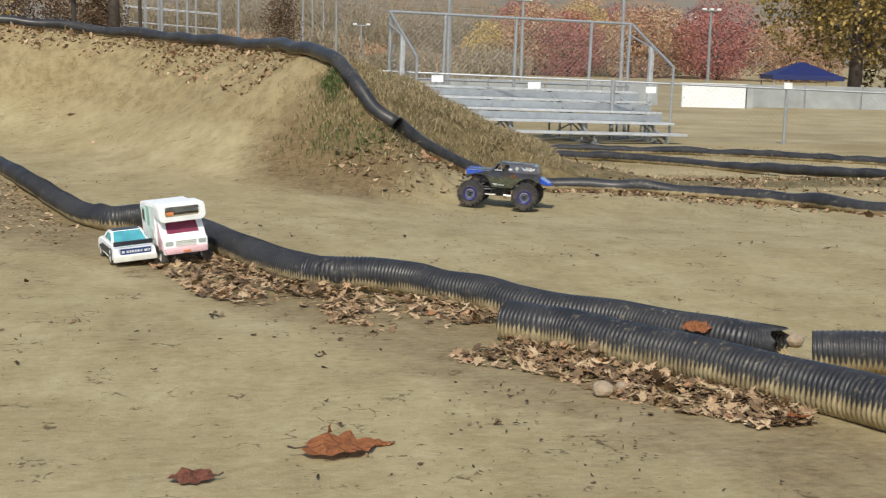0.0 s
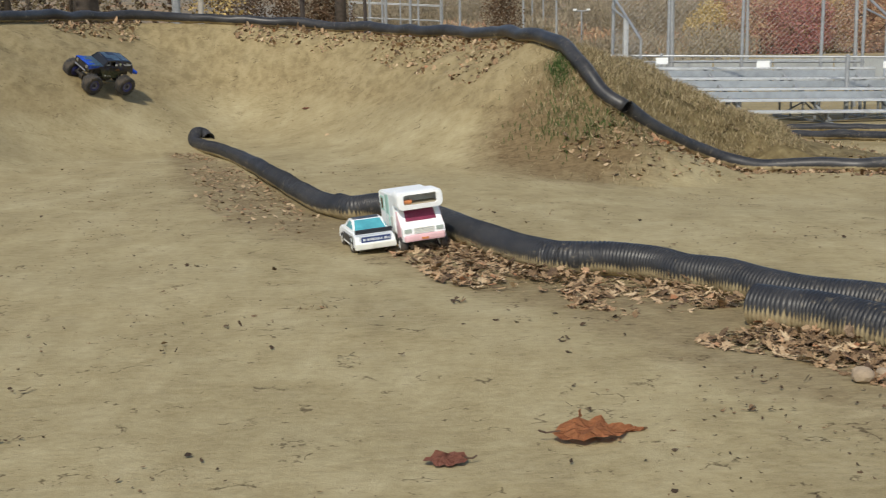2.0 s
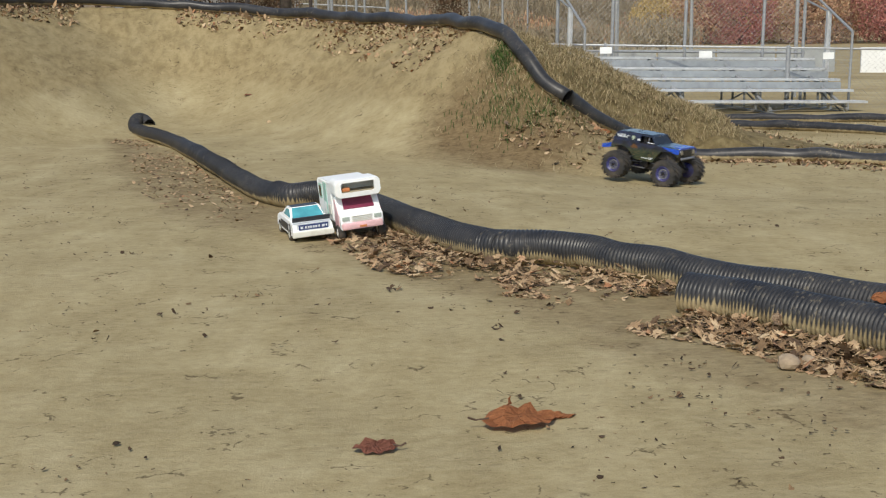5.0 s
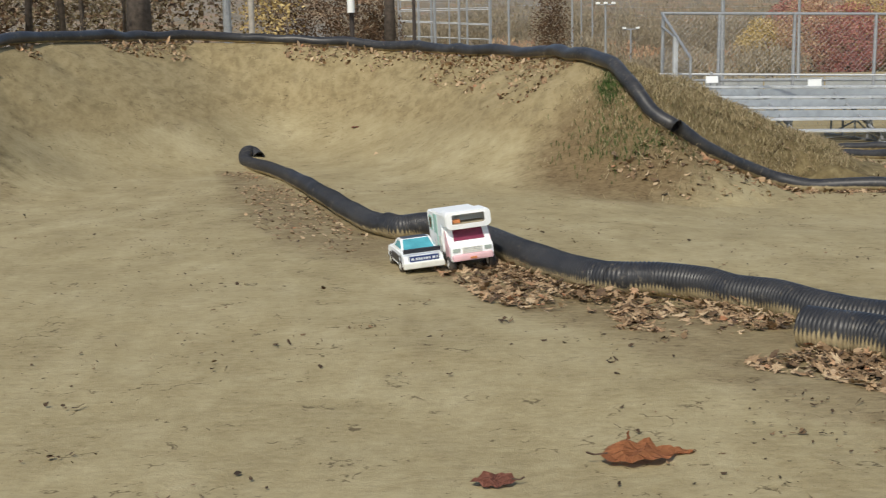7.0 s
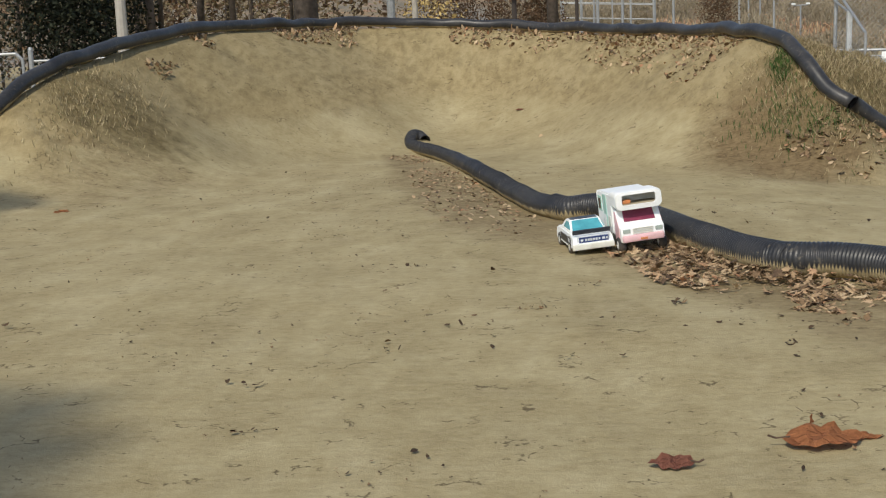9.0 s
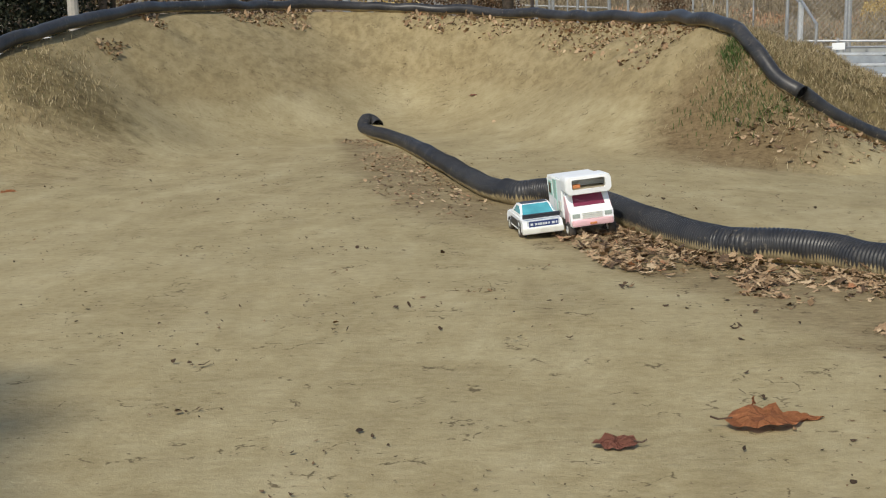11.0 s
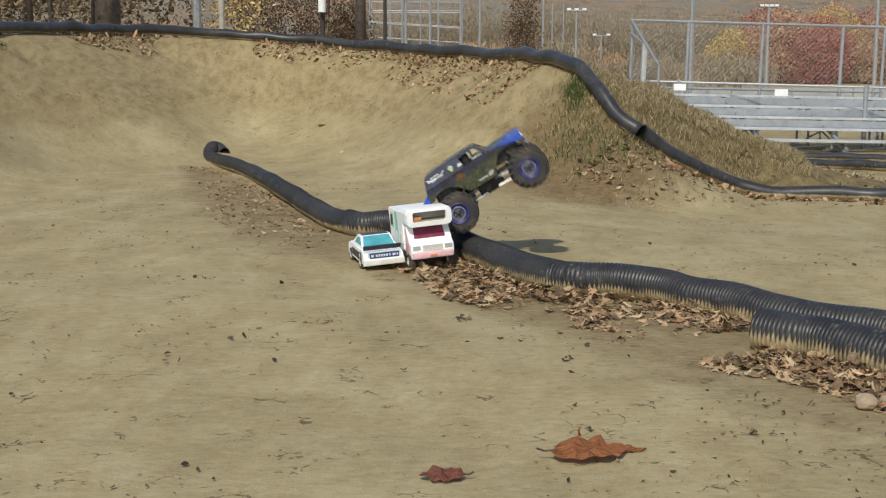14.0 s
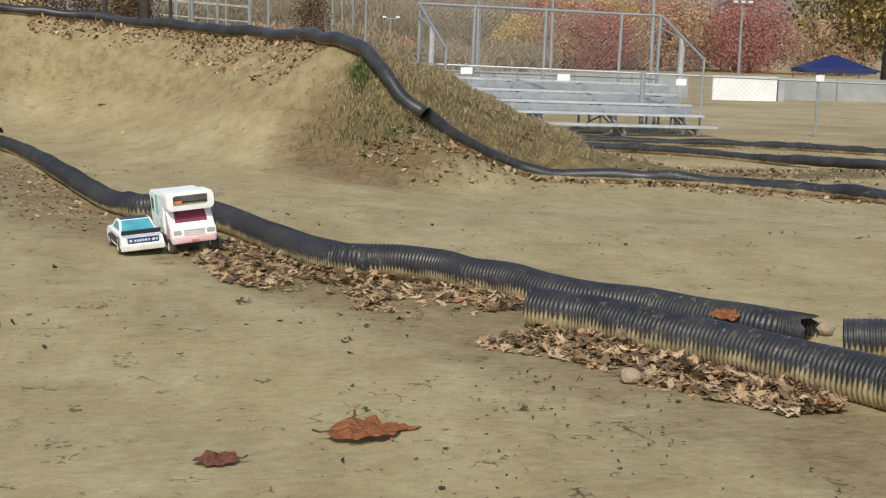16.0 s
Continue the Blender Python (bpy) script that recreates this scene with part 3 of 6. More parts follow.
def build_truck():
    truck = thing("monster_truck", pose(0, 0, 0), "black and blue radio-controlled monster truck with fat tyres", "toy truck")
    wheels = [build_wheel(truck, x, y) for x in (0.193, -0.193) for y in (0.165, -0.165)]
    # painted shell: lower body with cut-out wheel arches, open cabin, hood
    low = [(-0.285, 0.190), (-0.262, 0.192), (-0.243, 0.210), (-0.205, 0.216), (-0.165, 0.211), (-0.132, 0.188), (-0.092, 0.141), (0.052, 0.139), (0.082, 0.192), (0.105, 0.219),
           (0.15, 0.227), (0.205, 0.223), (0.236, 0.200), (0.243, 0.235), (0.238, 0.252), (0.075, 0.254), (-0.272, 0.252)]
    part("lower_body", bm_shell(low, 0.118, 0.112, 0.14, 0.26), MURAL, truck, "airbrushed black and olive body side")
    # added black block, stands for inner fenders and the shadow behind the arches
    part("dark_inner_block", bm_box((0.46, 0.17, 0.080), (-0.022, 0, 0.205), 0.01), BLACK_PLASTIC, truck)
    part("cabin_floor", bm_box((0.30, 0.19, 0.004), (-0.10, 0, 0.2555), 0.001), BLACK_PLASTIC, truck)

    def wide(z):
        return 0.112 - 0.018 * (z - 0.252) / 0.062
    for s in (-1, 1):
        def flank(rows, out=0.0):
            return [(x, s * (wide(z) + out), z) for x, z in rows][::s]
        part("quarter_panel", bm_panel(flank([(-0.272, 0.252), (-0.062, 0.252), (-0.062, 0.312), (-0.232, 0.312), (-0.252, 0.300)]), 0.003), MURAL, truck, "dark painted rear quarter")
        part("roof_rail", bm_panel(flank([(-0.062, 0.303), (0.024, 0.302), (0.018, 0.312), (-0.062, 0.312)]), 0.003), BODY_TOP, truck)
        part("window_pillar", bm_panel(flank([(0.060, 0.253), (0.078, 0.253), (0.030, 0.310), (0.016, 0.310)]), 0.003), BODY_TOP, truck, "dark sloped window pillar")
        part("seat", bm_box((0.036, 0.052, 0.042), (-0.040, s * 0.050, 0.276), 0.008), BLACK_PLASTIC, truck, "black moulded seat")
        part("cage_bar", bm_rod((-0.008, s * 0.092, 0.256), (-0.002, s * 0.086, 0.308), 0.0035, 8), HUB_GREY, truck, "pale roll-cage bar")
        part("cage_bar", bm_rod((-0.008, s * 0.092, 0.262), (0.046, s * 0.094, 0.262), 0.003, 8), DECAL_WHITE, truck)
        flame = [(0.2435, 0.222), (0.2435, 0.254), (0.105, 0.2555), (0.140, 0.249), (0.118, 0.244), (0.168, 0.242), (0.150, 0.234), (0.200, 0.233), (0.190, 0.225)]
        part("fender_flame", bm_panel([(x, s * (0.1185 - 0.006 * (z - 0.14) / 0.12), z) for x, z in flame][::s], 0.0025), BLUE_FLAME, truck, "bright blue flame paint over the front fender")
        part("headlight", bm_rod((0.242, s * 0.078, 0.232), (0.248, s * 0.078, 0.232), 0.015, 14), CHROME, truck, "round silver headlight")
        # side graphics
        word = bmesh.new()
        rng = random.Random(3)
        for row, (z, half, tall) in enumerate(((0.292, 0.022, 0.006), (0.280, 0.040, 0.011), (0.268, 0.026, 0.006))):
            x = -half
            while x < half:
                w = rng.uniform(0.006, 0.011)
                bm_add(word, bm_box((w, 0.0012, tall * rng.uniform(0.75, 1.15)), (-0.198 + x, 0, z + rng.uniform(-0.001, 0.001)), 0.0003, (0.8, 1), Matrix.Rotation(rng.uniform(-0.35, 0.35), 4, "Y")))
                x += w * 1.12
        bm_add(word, bm_box((0.030, 0.0012, 0.005), (-0.236, 0, 0.287), 0.0003, (0.6, 1), Matrix.Rotation(0.5, 4, "Y")))
        bm_add(word, bm_box((0.030, 0.0012, 0.005), (-0.160, 0, 0.287), 0.0003, (0.6, 1), Matrix.Rotation(-0.5, 4, "Y")))
        word.transform(Matrix.Translation((0, s * 0.1092, 0)))
        part("side_graphic", word, DECAL_WHITE, truck, "white jagged side graphic")
        part("emblem", bm_rod((-0.117, s * 0.1060, 0.284), (-0.117, s * 0.1090, 0.284), 0.012, 14), DECAL_GREEN, truck, "pale round emblem")
        part("emblem", bm_rod((-0.117, s * 0.1070, 0.266), (-0.117, s * 0.1110, 0.266), 0.006, 10), DECAL_GREEN, truck)
        part("emblem", bm_rod((-0.072, s * 0.1070, 0.270), (-0.072, s * 0.1105, 0.270), 0.012, 14), DECAL_WHITE, truck, "white round emblem")
        for x, w, z in ((0.036, 0.030, 0.166), (-0.010, 0.046, 0.160), (0.030, 0.022, 0.158)):
            part("stripe_decal", bm_box((w, 0.0015, 0.0045), (x, s * 0.1183, z), 0.0005), DECAL_WHITE, truck)
        for x, z, r in ((-0.100, 0.228, 0.015), (-0.082, 0.224, 0.011), (-0.115, 0.222, 0.010)):
            part("mural_patch", bm_rod((x, s * 0.1120, z), (x, s * 0.1150, z), r, 7), ORANGE_MURAL, truck, "rust-orange airbrushed patch")
        # suspension on this side
        for x in (0.193, -0.193):
            part("shock", bm_rod((x * 0.75, s * 0.085, 0.20), (x * 1.02, s * 0.10, 0.085), 0.011, 10), BLACK_PLASTIC, truck, "black coil-over shock")
            part("shock_rod", bm_rod((x * 0.60, s * 0.092, 0.165), (x * 0.98, s * 0.098, 0.09), 0.004, 8), HUB_GREY, truck)
        for e in (-1, 1):
            part("link_bar", bm_rod((e * 0.03, s * 0.075, 0.085), (e * 0.185, s * 0.07, 0.08), 0.0045, 8), CHROME, truck, "silver suspension link")
            part("link_bar", bm_rod((e * 0.03, s * 0.066, 0.125), (e * 0.17, s * 0.05, 0.112), 0.0045, 8), HUB_GREY, truck)
        part("frame_rail", bm_rod((-0.15, s * 0.06, 0.135), (0.15, s * 0.06, 0.135), 0.007, 8), BLACK_PLASTIC, truck)
    roof = [(-0.254, 0.299), (-0.234, 0.3125), (-0.10, 0.3175), (0.016, 0.3145), (0.030, 0.308), (0.0, 0.3085), (-0.23, 0.307)]
    part("roof", bm_shell(roof, 0.0965), BODY_TOP, truck, "glossy blue-black roof")
    # roof and hood tops carry the sky's reflection in their colour
    for x, y, w, d in ((-0.185, 0.0, 0.075, 0.150), (-0.085, 0.03, 0.085, 0.110), (-0.015, -0.02, 0.050, 0.130)):
        part("roof_paint_and_sky", bm_box((w, d, 0.003), (x, y, 0.3165 if x > -0.15 else 0.3145), 0.001, turn=Matrix.Rotation(-0.035 if x < -0.1 else 0.02, 4, "Y")), ROOF_SKY_BLUE, truck, "airbrushed roof panel, blue-grey sky reflection in its colour")
    part("rear_wall", bm_panel([(-0.271, 0.110, 0.253), (-0.271, -0.110, 0.253), (-0.252, -0.097, 0.301), (-0.252, 0.097, 0.301)], 0.003), GLASS_DARK, truck, "dark rear window")
    part("hood", bm_box((0.165, 0.214, 0.012), (0.158, 0, 0.257), 0.005, (1, 0.92)), ROOF_SKY_BLUE, truck, "glossy hood, blue-grey sky reflection in its colour")
    for x, y, w, d in ((0.222, 0.0, 0.046, 0.212), (0.185, 0.07, 0.05, 0.035), (0.178, 0.0, 0.06, 0.04), (0.186, -0.07, 0.05, 0.035)):
        part("hood_flame", bm_box((w, d, 0.0135), (x, y, 0.2575), 0.004, (1, 0.92)), BLUE_FLAME, truck, "bright blue flame paint on the hood")
    part("windshield", bm_panel([(0.072, -0.100, 0.260), (0.072, 0.100, 0.260), (0.030, 0.088, 0.307), (0.030, -0.088, 0.307)], 0.003), GLASS_DARK, truck, "dark windshield")
    part("tailgate", bm_box((0.006, 0.19, 0.036), (-0.284, 0, 0.208), 0.002), BLUE_FLAME, truck, "blue tailgate")
    part("grille", bm_box((0.008, 0.12, 0.042), (0.243, 0, 0.226), 0.002), BLACK_PLASTIC, truck)
    part("front_bumper", bm_rod((0.252, -0.085, 0.192), (0.252, 0.085, 0.192), 0.008, 10), HUB_GREY, truck)
    wing = [(-0.283, 0.226), (-0.283, 0.192), (-0.345, 0.176), (-0.368, 0.176), (-0.370, 0.200), (-0.345, 0.192)]
    part("tail_flag", bm_shell(wing, 0.085), BLUE_FLAME, truck, "blue upturned rear wing")
    part("gearbox", bm_box((0.13, 0.10, 0.075), (0.0, 0, 0.112), 0.012), BLACK_PLASTIC, truck, "black gearbox and motor")
    part("motor", bm_rod((-0.03, -0.07, 0.115), (-0.03, 0.07, 0.115), 0.028, 16), BLACK_PLASTIC, truck)
    for x in (0.193, -0.193):
        part("axle", bm_rod((x, -0.125, 0.092), (x, 0.125, 0.092), 0.016, 12), BLACK_PLASTIC, truck, "solid black axle")
        part("differential", bm_box((0.055, 0.06, 0.06), (x, 0, 0.092), 0.014), BLACK_PLASTIC, truck)
    return truck, wheels


# ---------------------------------------------------------------- toy camper
def build_camper(at):
    """Front faces local -y."""
    c = thing("toy_camper", at, "sun-faded white and pink plastic toy camper van, tilted against a pipe", "toy camper")
    w = 0.110
    # living box, open rear half
    side = [(-0.215, 0.075), (-0.215, 0.250), (-0.196, 0.268), (0.105, 0.276), (0.105, 0.075)]
    bm = bm_shell([(-y, z) for y, z in side][::-1], w)
    bm.transform(Matrix.Rotation(radians(90), 4, "Z") @ Matrix.Identity(4))
    bm.transform(Matrix.Translation((0, 0.02, 0)))
    bmesh.ops.bevel(bm, geom=[e for e in bm.edges if e.calc_length() > 0.15], offset=0.006, segments=2, affect="EDGES")
    part("living_box", bm, WHITE_TOY, c, "white plastic living box")
    # cab: sloped nose
    nose = [(-0.105, 0.052), (-0.235, 0.052), (-0.243, 0.085), (-0.238, 0.125), (-0.205, 0.136), (-0.150, 0.205), (-0.105, 0.205)]
    cab = bmesh.new()
    a = [cab.verts.new((-w * 0.97, y, z)) for y, z in nose]
    b = [cab.verts.new((w * 0.97, y, z)) for y, z in nose]
    for k in range(len(nose)):
        l = (k + 1) % len(nose)
        cab.faces.new((a[k], a[l], b[l], b[k]))
    cab.faces.new(a[::-1])
    cab.faces.new(b)
    bmesh.ops.recalc_face_normals(cab, faces=cab.faces)
    bmesh.ops.bevel(cab, geom=cab.edges[:], offset=0.005, segments=2, affect="EDGES")
    part("cab", cab, WHITE_TOY, c, "white sloped cab nose")
    for s in (-1, 1):
        door = [(s * (w * 0.97 + 0.002), y, z) for y, z in ((-0.120, 0.06), (-0.205, 0.06), (-0.205, 0.125), (-0.150, 0.195), (-0.120, 0.195))]
        part("cab_door", bm_panel(door if s < 0 else door[::-1], 0.003), PINK_TOY, c, "pink cab door")
        part("head_lamp", bm_box((0.036, 0.006, 0.020), (s * 0.080, -0.242, 0.108), 0.002), GREY_LENS, c, "grey-green moulded headlamp")
        part("side_window", bm_box((0.004, 0.075, 0.075), (s * (w + 0.001), 0.165, 0.205), 0.001), MINT_TOY, c, "mint window frame")
        part("window_pane", bm_box((0.005, 0.055, 0.055), (s * (w + 0.001), 0.165, 0.205), 0.001), GLASS_DARK, c)
        part("side_door", bm_box((0.004, 0.07, 0.17), (s * (w + 0.001), 0.055, 0.175), 0.001), MINT_TOY, c, "mint side door")
        part("door_panel", bm_box((0.005, 0.05, 0.065), (s * (w + 0.0015), 0.055, 0.130), 0.001), WHITE_TOY, c)
        part("side_rib", bm_box((0.004, 0.20, 0.008), (s * (w + 0.001), 0.10, 0.088), 0.001), WHITE_TOY, c)
        part("vent_panel", bm_box((0.005, 0.045, 0.05), (s * (w + 0.001), -0.035, 0.135), 0.001), CREAM_TOY, c)
        part("marker_lamp", bm_box((0.004, 0.018, 0.014), (s * (w + 0.001), -0.10, 0.245), 0.001), MAGENTA_TOY, c, "small red side marker")
    part("windshield", bm_panel([(-0.078, -0.197, 0.149), (0.078, -0.197, 0.149), (0.074, -0.1565, 0.200), (-0.074, -0.1565, 0.200)], 0.003), MAGENTA_TOY, c, "pink tinted windshield")
    part("bumper", bm_box((0.205, 0.03, 0.034), (0, -0.240, 0.072), 0.010), PINK_TOY, c, "pink front bumper")
    part("plate", bm_box((0.035, 0.003, 0.010), (0, -0.2565, 0.068), 0.001), ORANGE_TOY, c)
    for k in range(4):
        part("grille_bar", bm_box((0.10, 0.006, 0.004), (0, -0.243, 0.094 + 0.008 * k), 0.001), CREAM_TOY, c)
    # overcab bunk: a rounded box with a see-through front opening
    def oval(w, h, r, y, zc=0.252):
        out = []
        for q, (sx, sz) in enumerate(((1, 1), (-1, 1), (-1, -1), (1, -1))):
            for k in range(6):
                a = radians(90 * q + 18 * k)
                out.append(bunk.verts.new((sx * (w / 2 - r) + r * math.cos(a), y, zc + sz * (h / 2 - r) + r * math.sin(a))))
        return out
    bunk = bmesh.new()
    rings = [oval(0.226, 0.088, 0.026, -0.0875), oval(0.234, 0.092, 0.028, -0.205), oval(0.226, 0.084, 0.026, -0.221), oval(0.166, 0.050, 0.010, -0.223, 0.256),
             oval(0.164, 0.048, 0.010, -0.212, 0.256), oval(0.218, 0.078, 0.020, -0.212), oval(0.214, 0.076, 0.020, -0.105)]
    for p, q in zip(rings, rings[1:]):
        for k in range(24):
            bunk.faces.new((p[k], p[(k + 1) % 24], q[(k + 1) % 24], q[k]))
    bunk.faces.new(rings[-1])
    bunk.faces.new(rings[0])
    bmesh.ops.recalc_face_normals(bunk, faces=bunk.faces)
    part("bunk", bunk, WHITE_TOY, c, "rounded white overcab bunk with an open window")
    part("bunk_cushion", bm_box((0.19, 0.090, 0.022), (0.0, -0.158, 0.226), 0.006), CUSHION_TOY, c, "tan cushion behind the window")
    part("bunk_pillow", bm_box((0.044, 0.030, 0.020), (-0.058, -0.190, 0.246), 0.006), ORANGE_TOY, c, "orange pillow")
    part("roof_rail", bm_box((0.19, 0.012, 0.010), (0, -0.075, 0.282), 0.003), CREAM_TOY, c)
    for x in (-0.100, 0.100):
        for y in (-0.185, 0.13):
            wh = new("wheel")
            wh.parent = c
            wh.matrix_basis = pose(x, y, 0.036, 0, 0, 90)
            part("tyre", bm_lathe([(0.024, -0.018), (0.036, -0.018), (0.040, -0.012), (0.040, 0.012), (0.036, 0.018), (0.024, 0.018)], 22, caps=False), RUBBER, wh, "dusty black plastic tyre", True)
            part("hubcap", bm_lathe([(0.025, -0.016), (0.015, -0.02), (0.012, 0.02), (0.025, 0.016)], 16), WHITE_TOY, wh, "", True)
    return c


# ---------------------------------------------------------------- toy stock car
def build_toy_car(at):
    """The end with the wide rear window faces local -y."""
    c = thing("toy_car", at, "white plastic toy stock car with turquoise windows beside a camper", "toy car")
    low = [(-0.190, 0.030), (-0.196, 0.075), (-0.188, 0.092), (-0.060, 0.100), (0.10, 0.096), (0.19, 0.080), (0.20, 0.050), (0.195, 0.028)]
    bm = bm_shell([(-y, z) for y, z in low][::-1], 0.094, 0.088, 0.03, 0.1)
    bm.transform(Matrix.Rotation(radians(90), 4, "Z"))
    bmesh.ops.bevel(bm, geom=[e for e in bm.edges if e.calc_length() > 0.1], offset=0.006, segments=2, affect="EDGES")
    part("body", bm, WHITE_TOY, c, "white moulded car body")
    top = [(-0.112, 0.096), (-0.040, 0.140), (0.035, 0.142), (0.085, 0.098)]
    bm = bm_shell([(-y, z) for y, z in top][::-1], 0.084, 0.068, 0.096, 0.142)
    bm.transform(Matrix.Rotation(radians(90), 4, "Z"))
    part("cabin", bm, WHITE_TOY, c, "white roof with dark pillars")
    part("roof_panel", bm_box((0.120, 0.062, 0.004), (0, -0.003, 0.1425), 0.0015), DARK_TRIM, c, "dark roof decal")
    part("rear_window", bm_panel([(-0.072, -0.1125, 0.0995), (0.072, -0.1125, 0.0995), (0.060, -0.045, 0.1405), (-0.060, -0.045, 0.1405)], 0.004), TEAL_TOY, c, "turquoise rear window")
    part("windshield", bm_panel([(0.072, 0.083, 0.1025), (-0.072, 0.083, 0.1025), (-0.060, 0.038, 0.1405), (0.060, 0.038, 0.1405)], 0.004), TEAL_TOY, c)
    for s in (-1, 1):
        part("side_window", bm_panel([(s * 0.0815, -0.085, 0.106), (s * 0.0715, -0.040, 0.134), (s * 0.0715, 0.025, 0.134), (s * 0.0815, 0.055, 0.106)][::-s], 0.003), TEAL_TOY, c)
        part("side_panel", bm_box((0.003, 0.16, 0.034), (s * 0.0935, 0.0, 0.062), 0.001), DARK_TRIM, c, "dark side decal")
        part("round_decal", bm_rod((s * 0.0925, -0.128, 0.066), (s * 0.0960, -0.128, 0.066), 0.019, 16), DARK_TRIM, c, "round dark decal")
        part("round_centre", bm_rod((s * 0.0955, -0.128, 0.066), (s * 0.0972, -0.128, 0.066), 0.011, 14), DECAL_WHITE, c)
    part("spoiler", bm_box((0.172, 0.008, 0.022), (0, -0.176, 0.104), 0.002, (1, 1), Matrix.Rotation(0.5, 4, "X")), DARK_TRIM, c, "dark rear spoiler")
    part("rear_panel", bm_box((0.135, 0.004, 0.026), (0.004, -0.1955, 0.070), 0.001), DECAL_BLUE, c, "navy sticker with worn lettering")
    part("sticker_edge", bm_box((0.150, 0.003, 0.032), (0.004, -0.1945, 0.070), 0.001), DECAL_WHITE, c, "white sticker edge")
    for x, wdt in ((-0.050, 0.012), (-0.031, 0.009), (-0.019, 0.008), (-0.008, 0.009), (0.004, 0.008), (0.016, 0.009), (0.029, 0.007), (0.048, 0.014), (0.063, 0.006)):
        part("lettering_bar", bm_box((wdt, 0.002, 0.010), (x, -0.1983, 0.070), 0.0004), DECAL_WHITE, c)
    part("bumper", bm_box((0.190, 0.022, 0.026), (0, -0.196, 0.040), 0.006), CREAM_TOY, c, "cream rear bumper")
    for x in (-0.082, 0.082):
        for y in (-0.118, 0.125):
            wh = new("wheel")
            wh.parent = c
            wh.matrix_basis = pose(x, y, 0.034, 0, 0, 90)
            part("tyre", bm_lathe([(0.020, -0.014), (0.031, -0.014), (0.034, -0.009), (0.034, 0.009), (0.031, 0.014), (0.020, 0.014)], 20, caps=False), RUBBER, wh, "", True)
            part("hubcap", bm_lathe([(0.021, -0.012), (0.012, -0.016), (0.010, 0.016), (0.021, 0.012)], 14), CREAM_TOY, wh, "", True)
    return c


truck, truck_wheels = build_truck()
CAMPER_AT = pose(0.058, 6.660, 0.010, 0, -5.0, 13.0)
CAR_AT = pose(-0.160, 6.610, 0.005, 0, -4.5, 13.0)
camper = build_camper(CAMPER_AT)
camper.scale = (0.92, 0.92, 0.92)
toy_car = build_toy_car(CAR_AT)


# ---------------------------------------------------------------- leaves, litter, grass
def leaf_material(name, stops, rough=0.75):
    m, nt, b = nodes_of(name)
    geo = nt.nodes.new("ShaderNodeNewGeometry")
    v = coords(nt)
    col = ramp(nt, geo.outputs["Random Per Island"], stops)
    blot = noise_tex(nt, 90, 4, 0.7, v)
    col = mix(nt, 0.5, col, ramp(nt, blot, [(0.3, (0.35, 0.3, 0.25)), (0.7, (1.25, 1.2, 1.1))]), "MULTIPLY")
    nt.links.new(col, b.inputs["Base Color"])
    b.inputs["Roughness"].default_value = rough
    b.inputs["Specular IOR Level"].default_value = 0.25
    return m


LITTER = leaf_material("dry_leaves", [(0.0, (0.08, 0.052, 0.035)), (0.2, (0.19, 0.125, 0.07)), (0.45, (0.33, 0.225, 0.13)), (0.75, (0.46, 0.33, 0.20)), (0.92, (0.58, 0.45, 0.29)), (1.0, (0.38, 0.18, 0.09))])
CRUMBS = leaf_material("leaf_crumbs", [(0.0, (0.04, 0.027, 0.017)), (0.5, (0.095, 0.062, 0.036)), (1.0, (0.25, 0.165, 0.09))])
STRAW = leaf_material("straw_grass", [(0.0, (0.15, 0.112, 0.058)), (0.35, (0.33, 0.265, 0.148)), (0.8, (0.54, 0.46, 0.29)), (0.93, (0.44, 0.37, 0.21)), (1.0, (0.12, 0.14, 0.055))])
GREEN_GRASS = leaf_material("green_grass", [(0.0, (0.035, 0.075, 0.018)), (1.0, (0.09, 0.15, 0.04))])
LEAF_RUST = leaf_material("rust_leaf", [(0.0, (0.42, 0.17, 0.075)), (1.0, (0.46, 0.20, 0.09))])
LEAF_RED = leaf_material("dull_red_leaf", [(0.0, (0.27, 0.105, 0.075)), (1.0, (0.30, 0.13, 0.09))])
LEAF_PALE = leaf_material("pale_leaf", [(0.0, (0.42, 0.31, 0.22)), (1.0, (0.46, 0.35, 0.25))])
STONE = paint("grey_stone", (0.36, 0.28, 0.19), 0.85, vary=0.3, scale=40, bumpy=0.6)


def z_ground(x, y):
    return height(x, y)


OUTLINE = [(1.0, 0.0), (0.55, 0.28), (0.62, 0.62), (0.22, 0.42), (0.0, 0.85), (-0.2, 0.42), (-0.6, 0.55), (-0.5, 0.18), (-0.95, 0.0),
           (-0.5, -0.2), (-0.62, -0.55), (-0.18, -0.42), (0.02, -0.82), (0.24, -0.4), (0.62, -0.6), (0.55, -0.25)]


